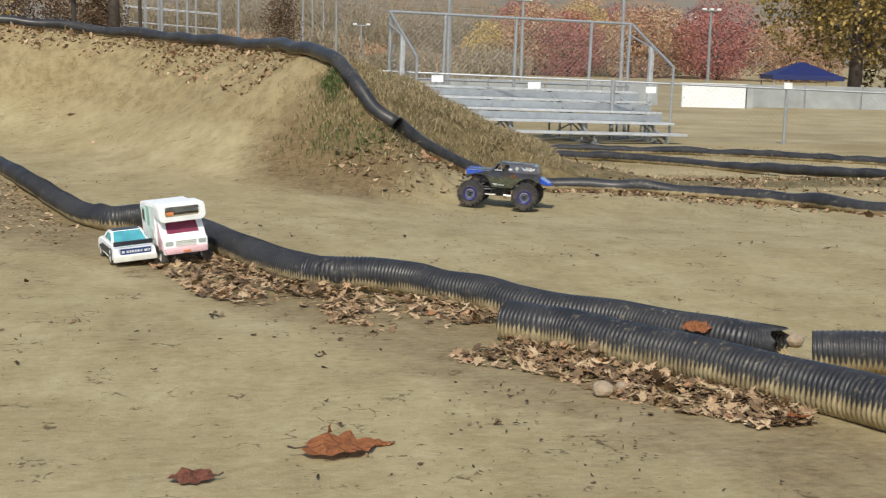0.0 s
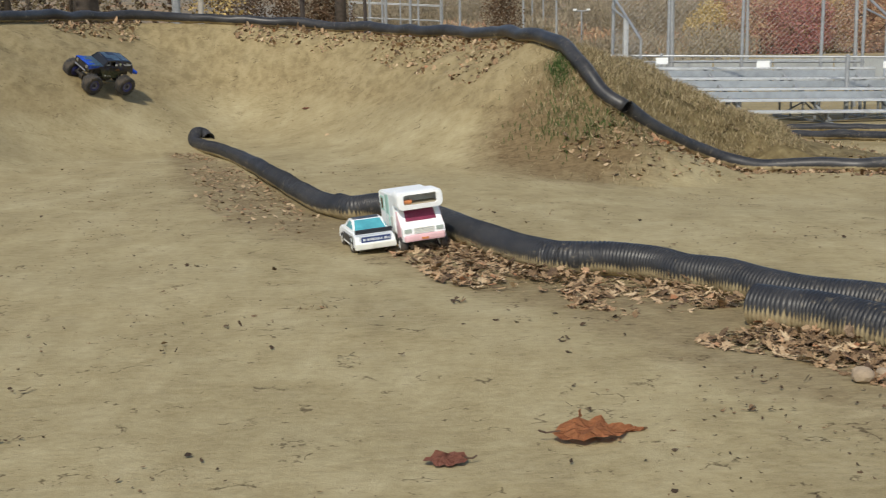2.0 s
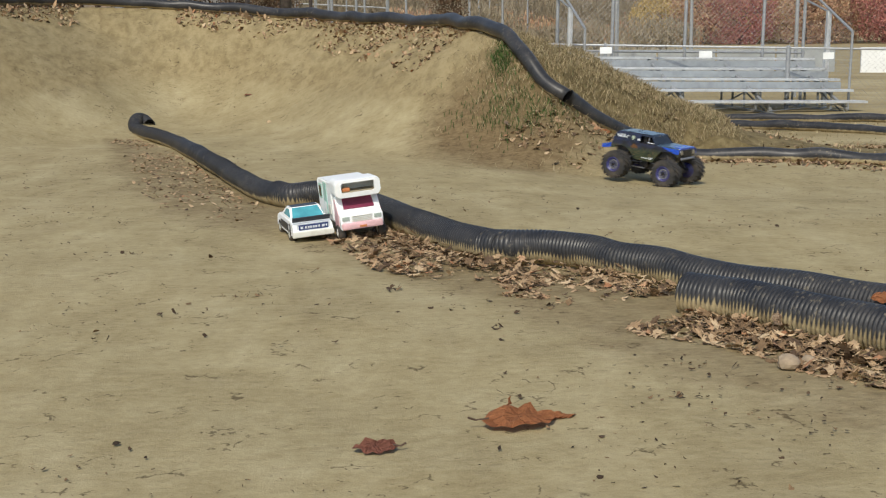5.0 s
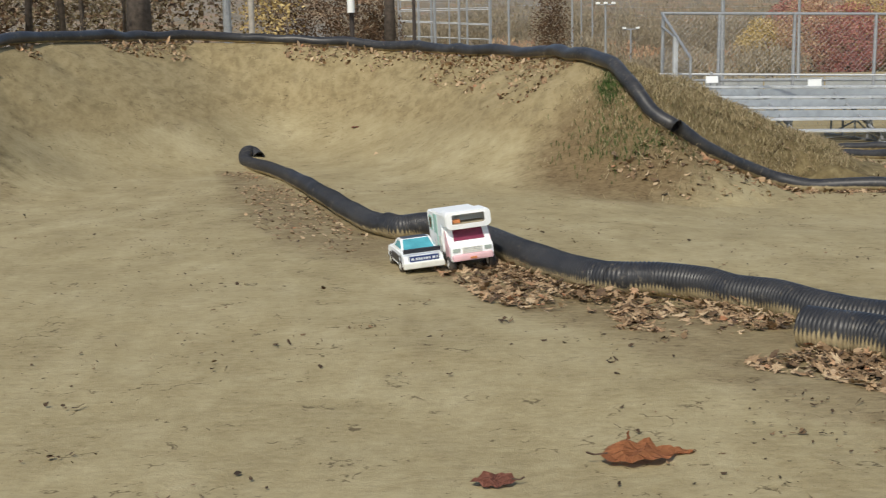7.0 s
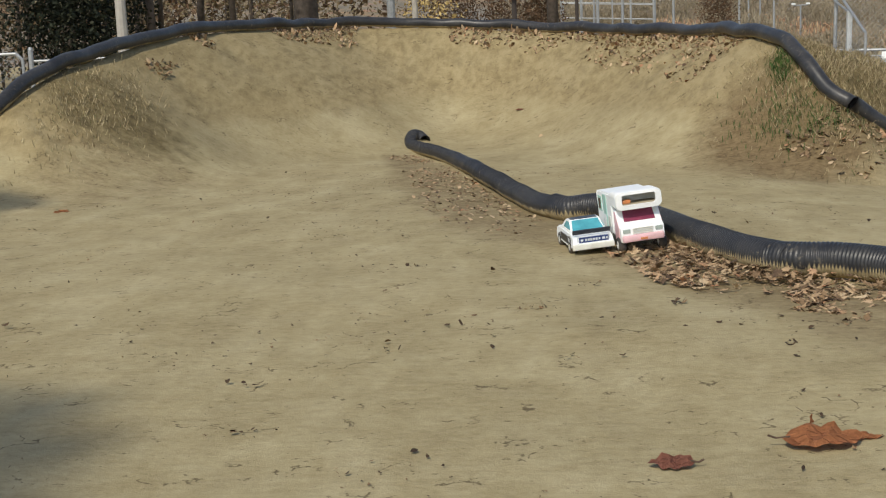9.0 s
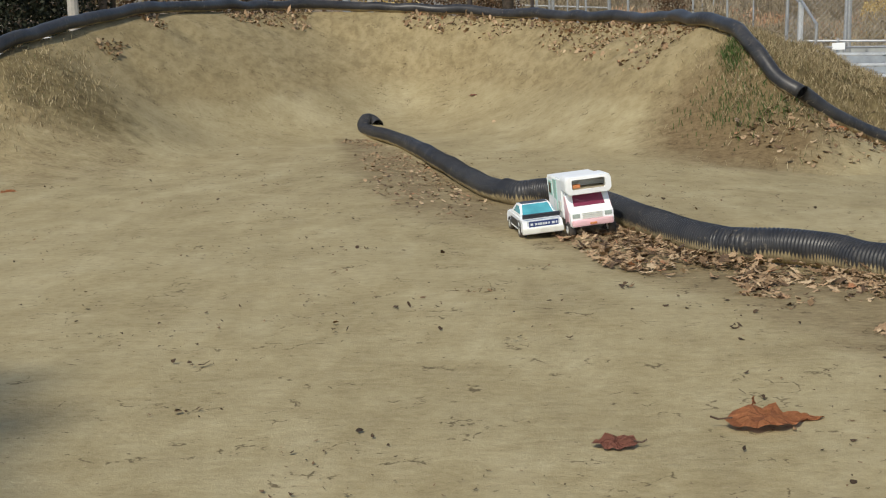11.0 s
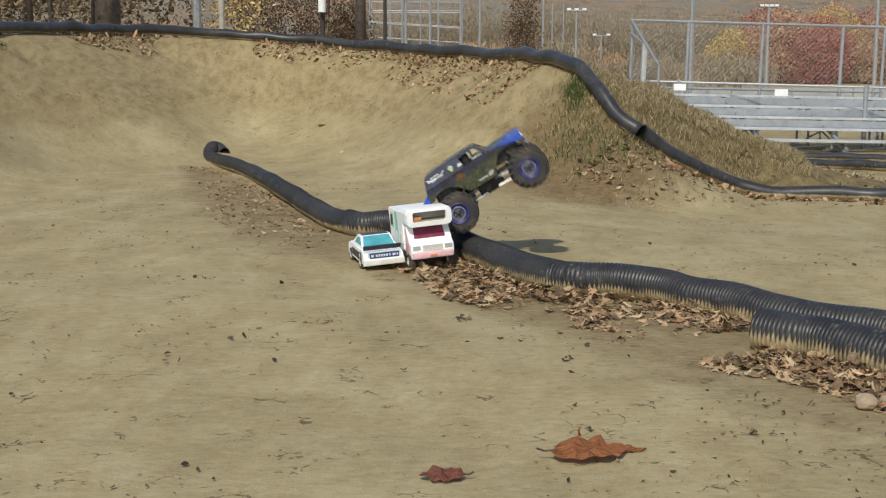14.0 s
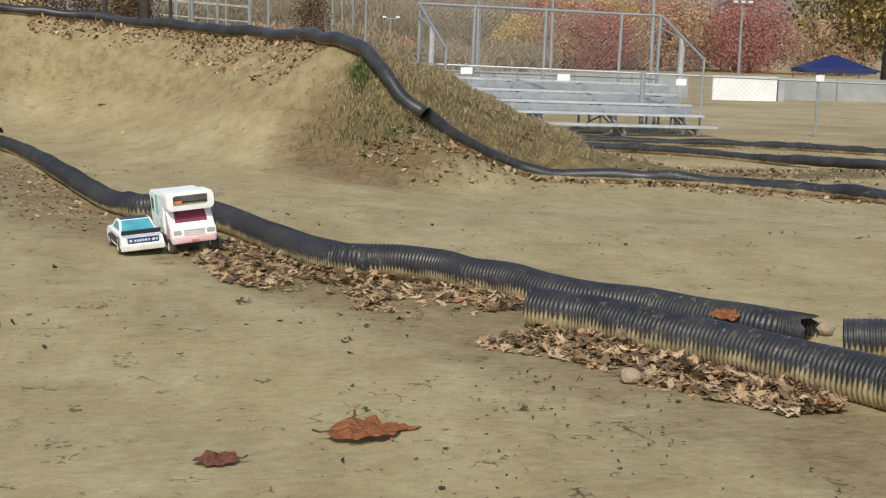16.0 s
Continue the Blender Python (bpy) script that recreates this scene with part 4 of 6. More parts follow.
def scatter(name, places, sizes, material, label, category, seed, tilt=0.5, curl=0.35, simple=False, lift=0.0, slim=0.45):
    """Many small curled leaves in one mesh: places (x, y, z), sizes."""
    rng = np.random.default_rng(seed)
    shape = np.array(OUTLINE[::2] if simple else OUTLINE)
    n, k = len(places), len(shape)
    ang = rng.uniform(0, 2 * np.pi, n)
    jag = rng.uniform(0.65, 1.2, (n, k))
    squash = rng.uniform(slim, 1.0, n)
    px, py = shape[None, :, 0] * jag, shape[None, :, 1] * jag * squash[:, None]
    cur = rng.uniform(-curl, curl, (n, 1)) + 0.5 * curl
    cur2 = rng.uniform(-curl, curl, (n, 1))
    pz = cur * (px ** 2) + cur2 * py ** 2 + rng.normal(0, 0.05, (n, k))
    t1, t2 = rng.normal(0, tilt, n)[:, None], rng.normal(0, tilt, n)[:, None]
    pz = pz + px * np.tan(np.clip(t1, -1.2, 1.2)) + py * np.tan(np.clip(t2, -1.2, 1.2))
    norm = np.sqrt(1 + np.tan(np.clip(t1, -1.2, 1.2)) ** 2)
    px, pz = px / norm, pz / norm
    ca, sa = np.cos(ang)[:, None], np.sin(ang)[:, None]
    s = np.asarray(sizes)[:, None] / 2
    x = (px * ca - py * sa) * s + places[:, :1]
    y = (px * sa + py * ca) * s + places[:, 1:2]
    z = pz * s
    z = z - np.minimum(z.min(axis=1, keepdims=True), 0) * 0.85 + places[:, 2:3] + lift
    mid = np.stack([x.mean(1), y.mean(1), z.mean(1) + 0.05 * s[:, 0]], 1)
    rim = np.stack([x, y, z], 2).reshape(-1, 3)
    verts = np.vstack([rim, mid])
    i = np.arange(n * k).reshape(n, k)
    j = np.roll(i, -1, axis=1)
    c = (n * k + np.arange(n))[:, None] * np.ones((1, k), int)
    faces = np.stack([i, j, c], -1).reshape(-1, 3)
    ob = mesh_object(name, verts.tolist(), faces.tolist(), material, smooth_shade=False)
    return tagged(ob, label, category, kind="stuff")


def along(line, n, spread_near, spread_far, rng, power=1.6):
    """Random places beside a line, most of them close to it; the near side is to its left when walked."""
    p = spline([(x, y, 0) for x, y in line], 0.05)[:, :2]
    seg = np.r_[0, np.cumsum(np.linalg.norm(np.diff(p, axis=0), axis=1))]
    s = rng.uniform(0, seg[-1], n)
    x, y = np.interp(s, seg, p[:, 0]), np.interp(s, seg, p[:, 1])
    d = np.gradient(p, axis=0)
    d /= np.linalg.norm(d, axis=1)[:, None]
    nx, ny = np.interp(s, seg, -d[:, 1]), np.interp(s, seg, d[:, 0])
    off = rng.uniform(0, 1, n) ** power * (spread_near + (spread_far - spread_near) * s / seg[-1])
    off = off * (0.55 + 0.9 * np.array([0.5 + 0.5 * noise.noise((q * 1.9, 3.3, 0.2)) for q in s]))
    x, y = x + nx * off, y + ny * off
    thin = np.array([noise.noise((a * 3.1, b * 3.1, 6.6)) for a, b in zip(x, y)]) + rng.normal(0, 0.18, n) > -0.72 + 1.0 * off
    return x[thin], y[thin], off[thin]


def build_litter():
    rng = np.random.default_rng(5)
    # thick drift against the near side of the middle pipes (walked from the near end outwards)
    foot_a = [(1.20, 5.12), (1.14, 5.33), (0.98, 5.58), (0.79, 5.71), (0.61, 5.80), (0.43, 6.08), (0.32, 6.37), (0.20, 6.66)]
    x, y, off = along(foot_a, 4000, 0.50, 0.30, rng, 1.35)
    pile = 0.035 * np.clip(1 - off / 0.22, 0, 1) * rng.uniform(0, 1, len(x))
    scatter("leaf_litter", np.stack([x, y, z_ground(x, y) + pile], 1), 0.012 + 0.058 * rng.uniform(0, 1, len(x)) ** 2.6, LITTER, "drift of dry brown leaves heaped against a black pipe", "leaves", 11, tilt=0.28, curl=0.25)
    foot_b = [(1.765, 3.79), (1.725, 3.97), (1.62, 4.13), (1.515, 4.31), (1.39, 4.49), (1.265, 4.68), (1.17, 4.82)]
    x, y, off = along(foot_b, 1900, 0.20, 0.30, rng, 1.4)
    pile = 0.03 * np.clip(1 - off / 0.18, 0, 1) * rng.uniform(0, 1, len(x))
    scatter("leaf_litter", np.stack([x, y, z_ground(x, y) + pile], 1), 0.013 + 0.062 * rng.uniform(0, 1, len(x)) ** 2.4, LITTER, "drift of dry tan leaves under a muddy black pipe", "leaves", 12, tilt=0.32, curl=0.25)
    foot_c = [(-0.16, 7.30), (-0.40, 7.60), (-0.520, 7.851), (-0.712, 8.521), (-1.005, 9.666), (-1.383, 11.048), (-1.650, 11.936), (-1.985, 12.719)]
    x, y, off = along(foot_c, 1500, 0.55, 0.25, rng, 1.3)
    scatter("leaf_litter", np.stack([x, y, z_ground(x, y)], 1), rng.uniform(0.010, 0.038, len(x)), LITTER, "thin scatter of brown leaf crumbs beside a pipe", "leaves", 13, tilt=0.22, simple=True)
    lane = [(5.6, 8.35), (4.95, 9.05), (4.60, 9.65), (4.3, 9.98), (3.95, 10.28), (3.55, 10.50), (3.1, 10.62), (2.6, 10.68), (2.1, 10.35), (1.75, 10.2), (1.3, 9.9)]
    x, y, off = along([(a, b) for a, b in lane[::-1]], 1150, 0.30, 0.22, rng, 1.2)
    x2, y2, _ = along(lane, 380, 0.22, 0.45, rng, 1.2)
    x, y = np.r_[x, x2], np.r_[y, y2]
    scatter("leaf_litter", np.stack([x, y, z_ground(x, y)], 1), rng.uniform(0.02, 0.07, len(x)), LITTER, "dry leaves caught along a far pipe", "leaves", 14, tilt=0.35, simple=True)
    # line of crumbs at the foot of the bank, and under the crest pipe
    bank = [(0.558, 10.906), (0.285, 11.220), (-0.107, 12.371), (-0.808, 13.648), (-1.195, 14.138), (-1.75, 14.15)]
    x, y, off = along(bank, 900, 0.45, 0.5, rng, 1.0)
    x, y = x + rng.normal(0, 0.1, len(x)), y + rng.normal(0, 0.16, len(y))
    scatter("leaf_crumbs", np.stack([x, y, z_ground(x, y)], 1), rng.uniform(0.012, 0.05, len(x)), LITTER, "brown leaf crumbs along the foot of the bank", "leaves", 15, tilt=0.3, simple=True)
    crest = [(c[0], c[1]) for c in CREST[6:14]]
    x, y, off = along(crest, 4200, 0.62, 0.34, rng, 1.3)
    thin = np.array([noise.noise((a * 0.7, b * 0.7, 8)) for a, b in zip(x, y)]) + 0.75 * (x > -1.9) > 0.14
    x, y = x[thin], y[thin]
    scatter("leaf_litter", np.stack([x, y, z_ground(x, y)], 1), rng.uniform(0.02, 0.06, len(x)), LITTER, "straw and tan leaves under the crest pipe", "leaves", 16, tilt=0.5, simple=True)
    # leaf bits between the far pipes
    n = 5000
    x, y = rng.uniform(2.2, 8.5, n), rng.uniform(10.3, 15.0, n)
    keep = (np.array([noise.noise((a * 1.6, b * 1.6, 4.4)) for a, b in zip(x, y)]) > -0.1) & (y > 10.75 - 0.75 * np.clip(x - 3.0, 0, 3))
    x, y = x[keep], y[keep]
    scatter("leaf_litter", np.stack([x, y, z_ground(x, y)], 1), rng.uniform(0.015, 0.06, len(x)), LITTER, "loose dry leaves on rough ground between pipes", "leaves", 19, tilt=0.35, simple=True)
    # crumbs over the whole track, in loose clusters
    n = 19000
    x, y = rng.uniform(-4.2, 4.6, n), 2.7 + 12.6 * rng.uniform(0, 1, n) ** 1.25
    keep = np.array([noise.noise((a * 1.3, b * 1.3, 1.7)) + 0.5 * noise.noise((a * 5, b * 5, 3)) for a, b in zip(x, y)]) > 0.02
    x, y = x[keep], y[keep]
    scatter("leaf_crumbs", np.stack([x, y, z_ground(x, y) + 0.004], 1), rng.uniform(0.004, 0.017, len(x)) * (1 + 0.7 * (rng.uniform(0, 1, len(x)) > 0.94)), CRUMBS, "tiny dark leaf crumbs and clods on packed dirt", "debris", 17, tilt=0.25, simple=True, slim=0.15)
    clumps = [(-1.87, 8.6), (-0.61, 5.04), (-0.16, 5.71), (-0.13, 4.56), (0.70, 4.96), (-1.05, 9.23), (-2.25, 5.15), (-1.09, 4.27), (-0.99, 3.80), (0.75, 5.02), (-0.9, 6.2), (-0.55, 6.05),
              (1.0, 4.2), (0.9, 3.9), (1.35, 3.95), (0.55, 4.7), (-0.3, 5.3), (0.2, 5.35), (0.35, 5.0), (-2.6, 10.9), (-0.75, 4.75), (3.4, 6.8), (3.1, 7.05), (0.6, 7.75), (0.45, 7.8), (-3.3, 8.7), (1.1, 4.45)]
    bx, by = [], []
    for cx, cy in clumps:
        k = rng.integers(5, 14)
        bx += list(cx + rng.normal(0, 0.05, k))
        by += list(cy + rng.normal(0, 0.03, k))
    bx, by = np.array(bx), np.array(by)
    scatter("leaf_crumbs", np.stack([bx, by, z_ground(bx, by) + 0.004], 1), rng.uniform(0.006, 0.03, len(bx)), CRUMBS, "small clumps of crushed brown leaves", "debris", 18, tilt=0.35, simple=True, slim=0.2)


def blades(name, x, y, z, lengths, material, label, seed, lean=0.9, width=0.0028):
    rng = np.random.default_rng(seed)
    n = len(x)
    a = rng.uniform(0, 2 * np.pi, n)
    b = rng.uniform(0, 2 * np.pi, n)
    w = width * rng.uniform(0.6, 1.3, n)
    l = np.asarray(lengths)
    out = l * rng.uniform(0.2, 1.0, n) * lean
    p0 = np.stack([x - np.cos(b) * w, y - np.sin(b) * w, z - 0.004], 1)
    p1 = np.stack([x + np.cos(b) * w, y + np.sin(b) * w, z - 0.004], 1)
    m0 = np.stack([x + np.cos(a) * out * 0.4 - np.cos(b) * w * 0.7, y + np.sin(a) * out * 0.4 - np.sin(b) * w * 0.7, z + l * 0.5], 1)
    m1 = np.stack([x + np.cos(a) * out * 0.4 + np.cos(b) * w * 0.7, y + np.sin(a) * out * 0.4 + np.sin(b) * w * 0.7, z + l * 0.5], 1)
    tip = np.stack([x + np.cos(a) * out, y + np.sin(a) * out, z + np.maximum(l * 0.62 - out * 0.25, 0.01)], 1)
    verts = np.stack([p0, p1, m1, m0, tip], 1).reshape(-1, 3)
    i = np.arange(n) * 5
    faces = [f for k in i.tolist() for f in ((k, k + 1, k + 2, k + 3), (k + 3, k + 2, k + 4))]
    ob = mesh_object(name, verts.tolist(), faces, material, smooth_shade=False)
    return tagged(ob, label, "grass", kind="stuff")


def build_grass():
    rng = np.random.default_rng(8)
    # nose of the bank: both sides of the pipe
    n = 85000
    x, y = rng.uniform(0.55, 3.7, n), rng.uniform(9.4, 13.2, n)
    d = np.hypot((x - 1.35) / 0.95, (y - 10.5) / 1.0)
    behind = (np.interp(y, [10.5, 11.0, 11.9, 13.9], [1.75, 1.4, 1.15, 0.6]) < x) & (x < 3.3) & (y > np.interp(x, [1.5, 1.97, 2.47, 2.75, 3.3], [10.7, 10.7, 10.97, 11.03, 11.15]))
    weight = np.where(behind, 0.75, np.clip(1.2 - d, 0, 1) * np.clip((x - 0.8) * 1.0, 0.05, 0.7) * np.clip((z_ground(x, y) - 0.02) / 0.5, 0.12, 1))
    weight *= 0.45 + 0.55 * (np.array([noise.noise((a * 3, b * 3, 0)) for a, b in zip(x, y)]) > -0.15)
    keep = rng.uniform(0, 1, n) < weight
    x, y = x[keep], y[keep]
    blades("dry_grass", x, y, z_ground(x, y) + 0.01, rng.uniform(0.025, 0.085, len(x)) + 0.02 * behind[keep], STRAW, "dry straw-coloured grass on the end of the bank", 21, 1.35, 0.0022)
    x, y = np.r_[rng.normal(1.26, 0.05, 420), rng.normal(1.3, 0.22, 700)], np.r_[rng.normal(10.95, 0.10, 420), rng.normal(10.45, 0.2, 700)]
    blades("green_grass", x, y, z_ground(x, y) + 0.01, rng.uniform(0.03, 0.09, len(x)), GREEN_GRASS, "small patch of green grass on the bank", 22)
    x, y = rng.normal(-4.12, 0.20, 1500), rng.normal(10.5, 0.5, 1500)
    blades("dry_grass", x, y, z_ground(x, y) + 0.005, rng.uniform(0.02, 0.08, len(x)), STRAW, "sparse dry grass on the side of the bank", 23, 1.1)
    n = 7000
    x, y = rng.uniform(2.6, 10.5, n), rng.uniform(10.9, 23.0, n)
    keep = (y > 10.95 + 0.25 * np.clip(4.2 - x, 0, 2)) & (y > 10.2 - 0.9 * (x - 4.4))
    x, y = x[keep], y[keep]
    blades("dry_grass", x, y, z_ground(x, y), rng.uniform(0.02, 0.06, len(x)), STRAW, "short dry grass between the far pipes", 24, 1.2, 0.005)


BROAD = [(1.0, 0.02), (0.78, 0.26), (0.55, 0.30), (0.46, 0.58), (0.12, 0.50), (-0.10, 0.66), (-0.34, 0.46), (-0.62, 0.52), (-0.82, 0.22), (-1.0, 0.0),
         (-0.80, -0.32), (-0.52, -0.36), (-0.32, -0.62), (0.04, -0.46), (0.32, -0.60), (0.58, -0.34), (0.76, -0.32)]


def fallen_leaf(x, y, z, size, turn, material, label, seed, stem=True, tilt=(0, 0), stretch=0.6, lobes=BROAD):
    """One larger leaf with lobes, a curled edge and a stalk."""
    rng = random.Random(seed)
    bm = bmesh.new()
    top = []
    rings = 4
    centre = bm.verts.new((0, 0, 0.055 * size))
    prev = None
    n = len(lobes) * 2
    for r in range(1, rings + 1):
        ring = []
        for k in range(n):
            a, b = lobes[(k // 2) % len(lobes)], lobes[(k // 2 + 1) % len(lobes)]
            u = (k % 2) * 0.5
            px, py = a[0] + (b[0] - a[0]) * u, (a[1] + (b[1] - a[1]) * u) * stretch
            q = r / rings
            ln = math.hypot(px, py)
            soft_k = 0.75 + 0.25 * min(1, 0.7 / max(ln, 0.3))
            px, py = px * soft_k, py * soft_k
            ln = max(ln * soft_k, 1e-3)
            smooth_out = 0.62 / max(ln, 0.3) * (1 - q) + q
            px, py = px * q * smooth_out, py * q * smooth_out
            pz = 0.05 - 0.03 * px * px + 0.06 * py * py + 0.09 * noise.noise((px * 2.4 + seed, py * 2.4, 0)) + 0.05 * noise.noise((px * 6 + seed, py * 6, 3))
            ring.append(bm.verts.new((px * size / 2, py * size / 2, max(pz, 0.0 + 0.02 * rng.random()) * size)))
        for k in range(n):
            if prev is None:
                bm.faces.new((centre, ring[k], ring[(k + 1) % n]))
            else:
                bm.faces.new((prev[k], ring[k], ring[(k + 1) % n], prev[(k + 1) % n]))
        prev = ring
    bm.transform(Matrix.Translation((x, y, z)) @ Matrix.Rotation(radians(turn), 4, "Z") @ Matrix.Rotation(radians(tilt[0]), 4, "X") @ Matrix.Rotation(radians(tilt[1]), 4, "Y"))
    me = bpy.data.meshes.new("fallen_leaf")
    ext = bmesh.ops.solidify(bm, geom=bm.faces[:], thickness=0.0012)
    bm.to_mesh(me)
    bm.free()
    me.materials.append(material)
    ob = new("fallen_leaf", me)
    tagged(ob, label, "leaf", group="single fallen leaves")
    if stem:
        m = Matrix.Translation((x, y, z)) @ Matrix.Rotation(radians(turn), 4, "Z")
        a, b, c = m @ Vector((-0.36 * size, 0, 0.05 * size)), m @ Vector((-0.52 * size, 0.03 * size, 0.03 * size)), m @ Vector((-0.62 * size, 0.0, 0.075 * size))
        sb = bm_add(bm_rod(a, b, 0.0022, 6), bm_rod(b, c, 0.0026, 6))
        part("stalk", sb, CRUMB_SOLID, ob, "dark curled stalk")
    return ob


CRUMB_SOLID = paint("dark_stalk", (0.09, 0.055, 0.035), 0.8)


def build_single_leaves():
    z = z_at
    fallen_leaf(0.455, 3.715, 0.012, 0.205, 8, LEAF_RUST, "large curled rust-brown plane leaf on dirt", 3, True, (7, 0), stretch=1.0)
    fallen_leaf(0.555, 3.76, 0.0, 0.12, 190, LEAF_RUST, "rust-brown leaf fragment beside a larger leaf", 9, False, stretch=0.5)
    fallen_leaf(0.44, 3.80, 0.035, 0.07, 80, LEAF_RUST, "rust leaf lobe standing upright", 4, False, (70, 0), 0.35)
    fallen_leaf(0.10, 3.555, 0.006, 0.118, 185, LEAF_RED, "crumpled dull red leaf on dirt", 5, True, (-12, 0), stretch=0.9)
    fallen_leaf(1.385, 4.535, 0.050, 0.095, 30, LEAF_PALE, "pale dry leaf leaning on a pipe", 6, False, (62, 0), 0.9)
    fallen_leaf(1.19, 4.35, 0.01, 0.10, 120, LITTER, "dark curled leaf in the leaf drift", 12, False, (20, 10), 0.7)
    fallen_leaf(1.735, 4.555, 0.100, 0.115, -20, LEAF_RUST, "orange-brown leaf lying on a pipe", 7, False, (32, 0), 0.8)
    fallen_leaf(1.72, 3.80, 0.02, 0.10, 10, LEAF_RUST, "rust-brown leaf at the edge of the drift", 8, True, (0, 10), 0.6)
    fallen_leaf(-3.50, 8.42, z(-3.50, 8.42), 0.13, 40, LEAF_RUST, "orange-brown leaf at the foot of the bank", 10, False, (30, 0), 0.8)
    fallen_leaf(1.22, 10.28, z(1.22, 10.28) + 0.02, 0.13, 70, LEAF_PALE, "tan leaf caught in dry grass", 11, False, (45, 0), 0.8)
    fallen_leaf(1.98, 10.38, z(1.98, 10.38) + 0.02, 0.10, 20, LEAF_RUST, "orange leaf against a far pipe", 13, False, (40, 0), 0.8)
    fallen_leaf(-0.98, 14.15, z(-0.98, 14.15) + 0.02, 0.15, 0, LEAF_RED, "red-brown leaf on the bank", 14, False, (10, 0), 0.5)
    for x, y, s in ((1.276, 4.141, 0.033), (1.35, 4.19, 0.020), (2.14, 4.68, 0.034)):
        bm = bmesh.new()
        bmesh.ops.create_icosphere(bm, subdivisions=2, radius=s)
        for v in bm.verts:
            v.co *= 1 + 0.18 * noise.noise(v.co * 40 + Vector((x * 9, y, 0)))
            v.co.z *= 0.75
        bm.transform(Matrix.Translation((x, y, z(x, y) + s * 0.62)))
        me = bpy.data.meshes.new("stone")
        bm.to_mesh(me)
        bm.free()
        me.materials.append(STONE)
        tagged(new("stone", me), "small rounded grey-tan stone among dry leaves", "stone", group="small stones")


build_litter()
build_grass()
build_single_leaves()


# ---------------------------------------------------------------- the field behind: pipes, fence, bleachers
GALV = paint("galvanised_steel", (0.36, 0.375, 0.385), 0.5, 0.4, vary=0.2, scale=20)
WIRE = paint("dull_wire", (0.33, 0.34, 0.35), 0.55, 0.6)
ALU = paint("weathered_aluminium", (0.60, 0.62, 0.63), 0.45, 0.35, vary=0.2, scale=6, dirt=0.15)
ALU_DARK = paint("grey_aluminium_riser", (0.36, 0.39, 0.41), 0.5, 0.3, vary=0.2, scale=5)
WHITE_PANEL = paint("white_panel", (0.82, 0.84, 0.83), 0.5, vary=0.08, scale=2)
GREY_SCREEN = paint("grey_wind_screen", (0.34, 0.36, 0.355), 0.8, vary=0.25, scale=1.2)
BLUE_TENT = paint("blue_canopy", (0.012, 0.022, 0.11), 0.6, scale=2)
BARK = paint("grey_brown_bark", (0.085, 0.068, 0.055), 0.9, vary=0.5, scale=9, bumpy=0.8)
DARK_POLE = paint("dark_wood_pole", (0.05, 0.04, 0.035), 0.85)
CONCRETE = paint("concrete_pole", (0.42, 0.39, 0.34), 0.8, vary=0.2, scale=6)
HOUSE_WALL = paint("pale_house_wall", (0.62, 0.60, 0.56), 0.8)
HOUSE_ROOF = paint("dark_house_roof", (0.10, 0.09, 0.085), 0.9)
PAVED = paint("grey_paving", (0.17, 0.175, 0.18), 0.9, vary=0.2, scale=3)

for rows, sd in (([(9.5, 11.2), (8.08, 13.6), (6.9, 15.9), (6.3, 16.9), (5.4, 17.7), (4.6, 18.2), (3.6, 18.6)], 8),
                 ([(12.5, 13.5), (9.7, 16.6), (8.3, 18.4), (7.2, 19.4), (6.0, 20.2), (5.0, 20.6), (3.8, 21)], 9)):
    drain_pipe(on_ground(rows), "sagging black drain pipe across dry grass", radius=0.066, lift=0.8, ribbed=False, material=PIPE_FAR, seed=sd, sides=12, wobble=0.035)


def chain_link(name, a, b, low, high, parent, cell=0.075, wire=0.0017):
    """Diamond wire mesh between two points, one mesh of crossing wires."""
    a, b = Vector(a), Vector(b)
    run = (b - a)
    length = run.length
    u = run / length
    n = Vector((-u.y, u.x, 0)).normalized()
    h = high - low
    verts, faces = [], []
    for sign in (1, -1):
        s = -h
        while s < length:
            s0, s1 = (s, s + h) if sign > 0 else (s + h, s)
            z0, z1 = 0.0, h
            # clip to the panel
            lo, hi = 0.0, 1.0
            for k in (0,):
                ds = s1 - s0
                t_a, t_b = (0 - s0) / ds, (length - s0) / ds
                lo, hi = max(lo, min(t_a, t_b)), min(hi, max(t_a, t_b))
            if hi > lo:
                p = a + u * (s0 + (s1 - s0) * lo) + Vector((0, 0, low + h * lo))
                q = a + u * (s0 + (s1 - s0) * hi) + Vector((0, 0, low + h * hi))
                d = (q - p).normalized()
                e = d.cross(n).normalized() * wire
                o = len(verts)
                for w in (p, q):
                    verts += [w + e, w - e * 0.5 + n * wire, w - e * 0.5 - n * wire]
                faces += [(o, o + 1, o + 4, o + 3), (o + 1, o + 2, o + 5, o + 4), (o + 2, o, o + 3, o + 5)]
            s += cell * 1.414
    ob = mesh_object(name, verts, faces, WIRE, parent, False)
    return ob


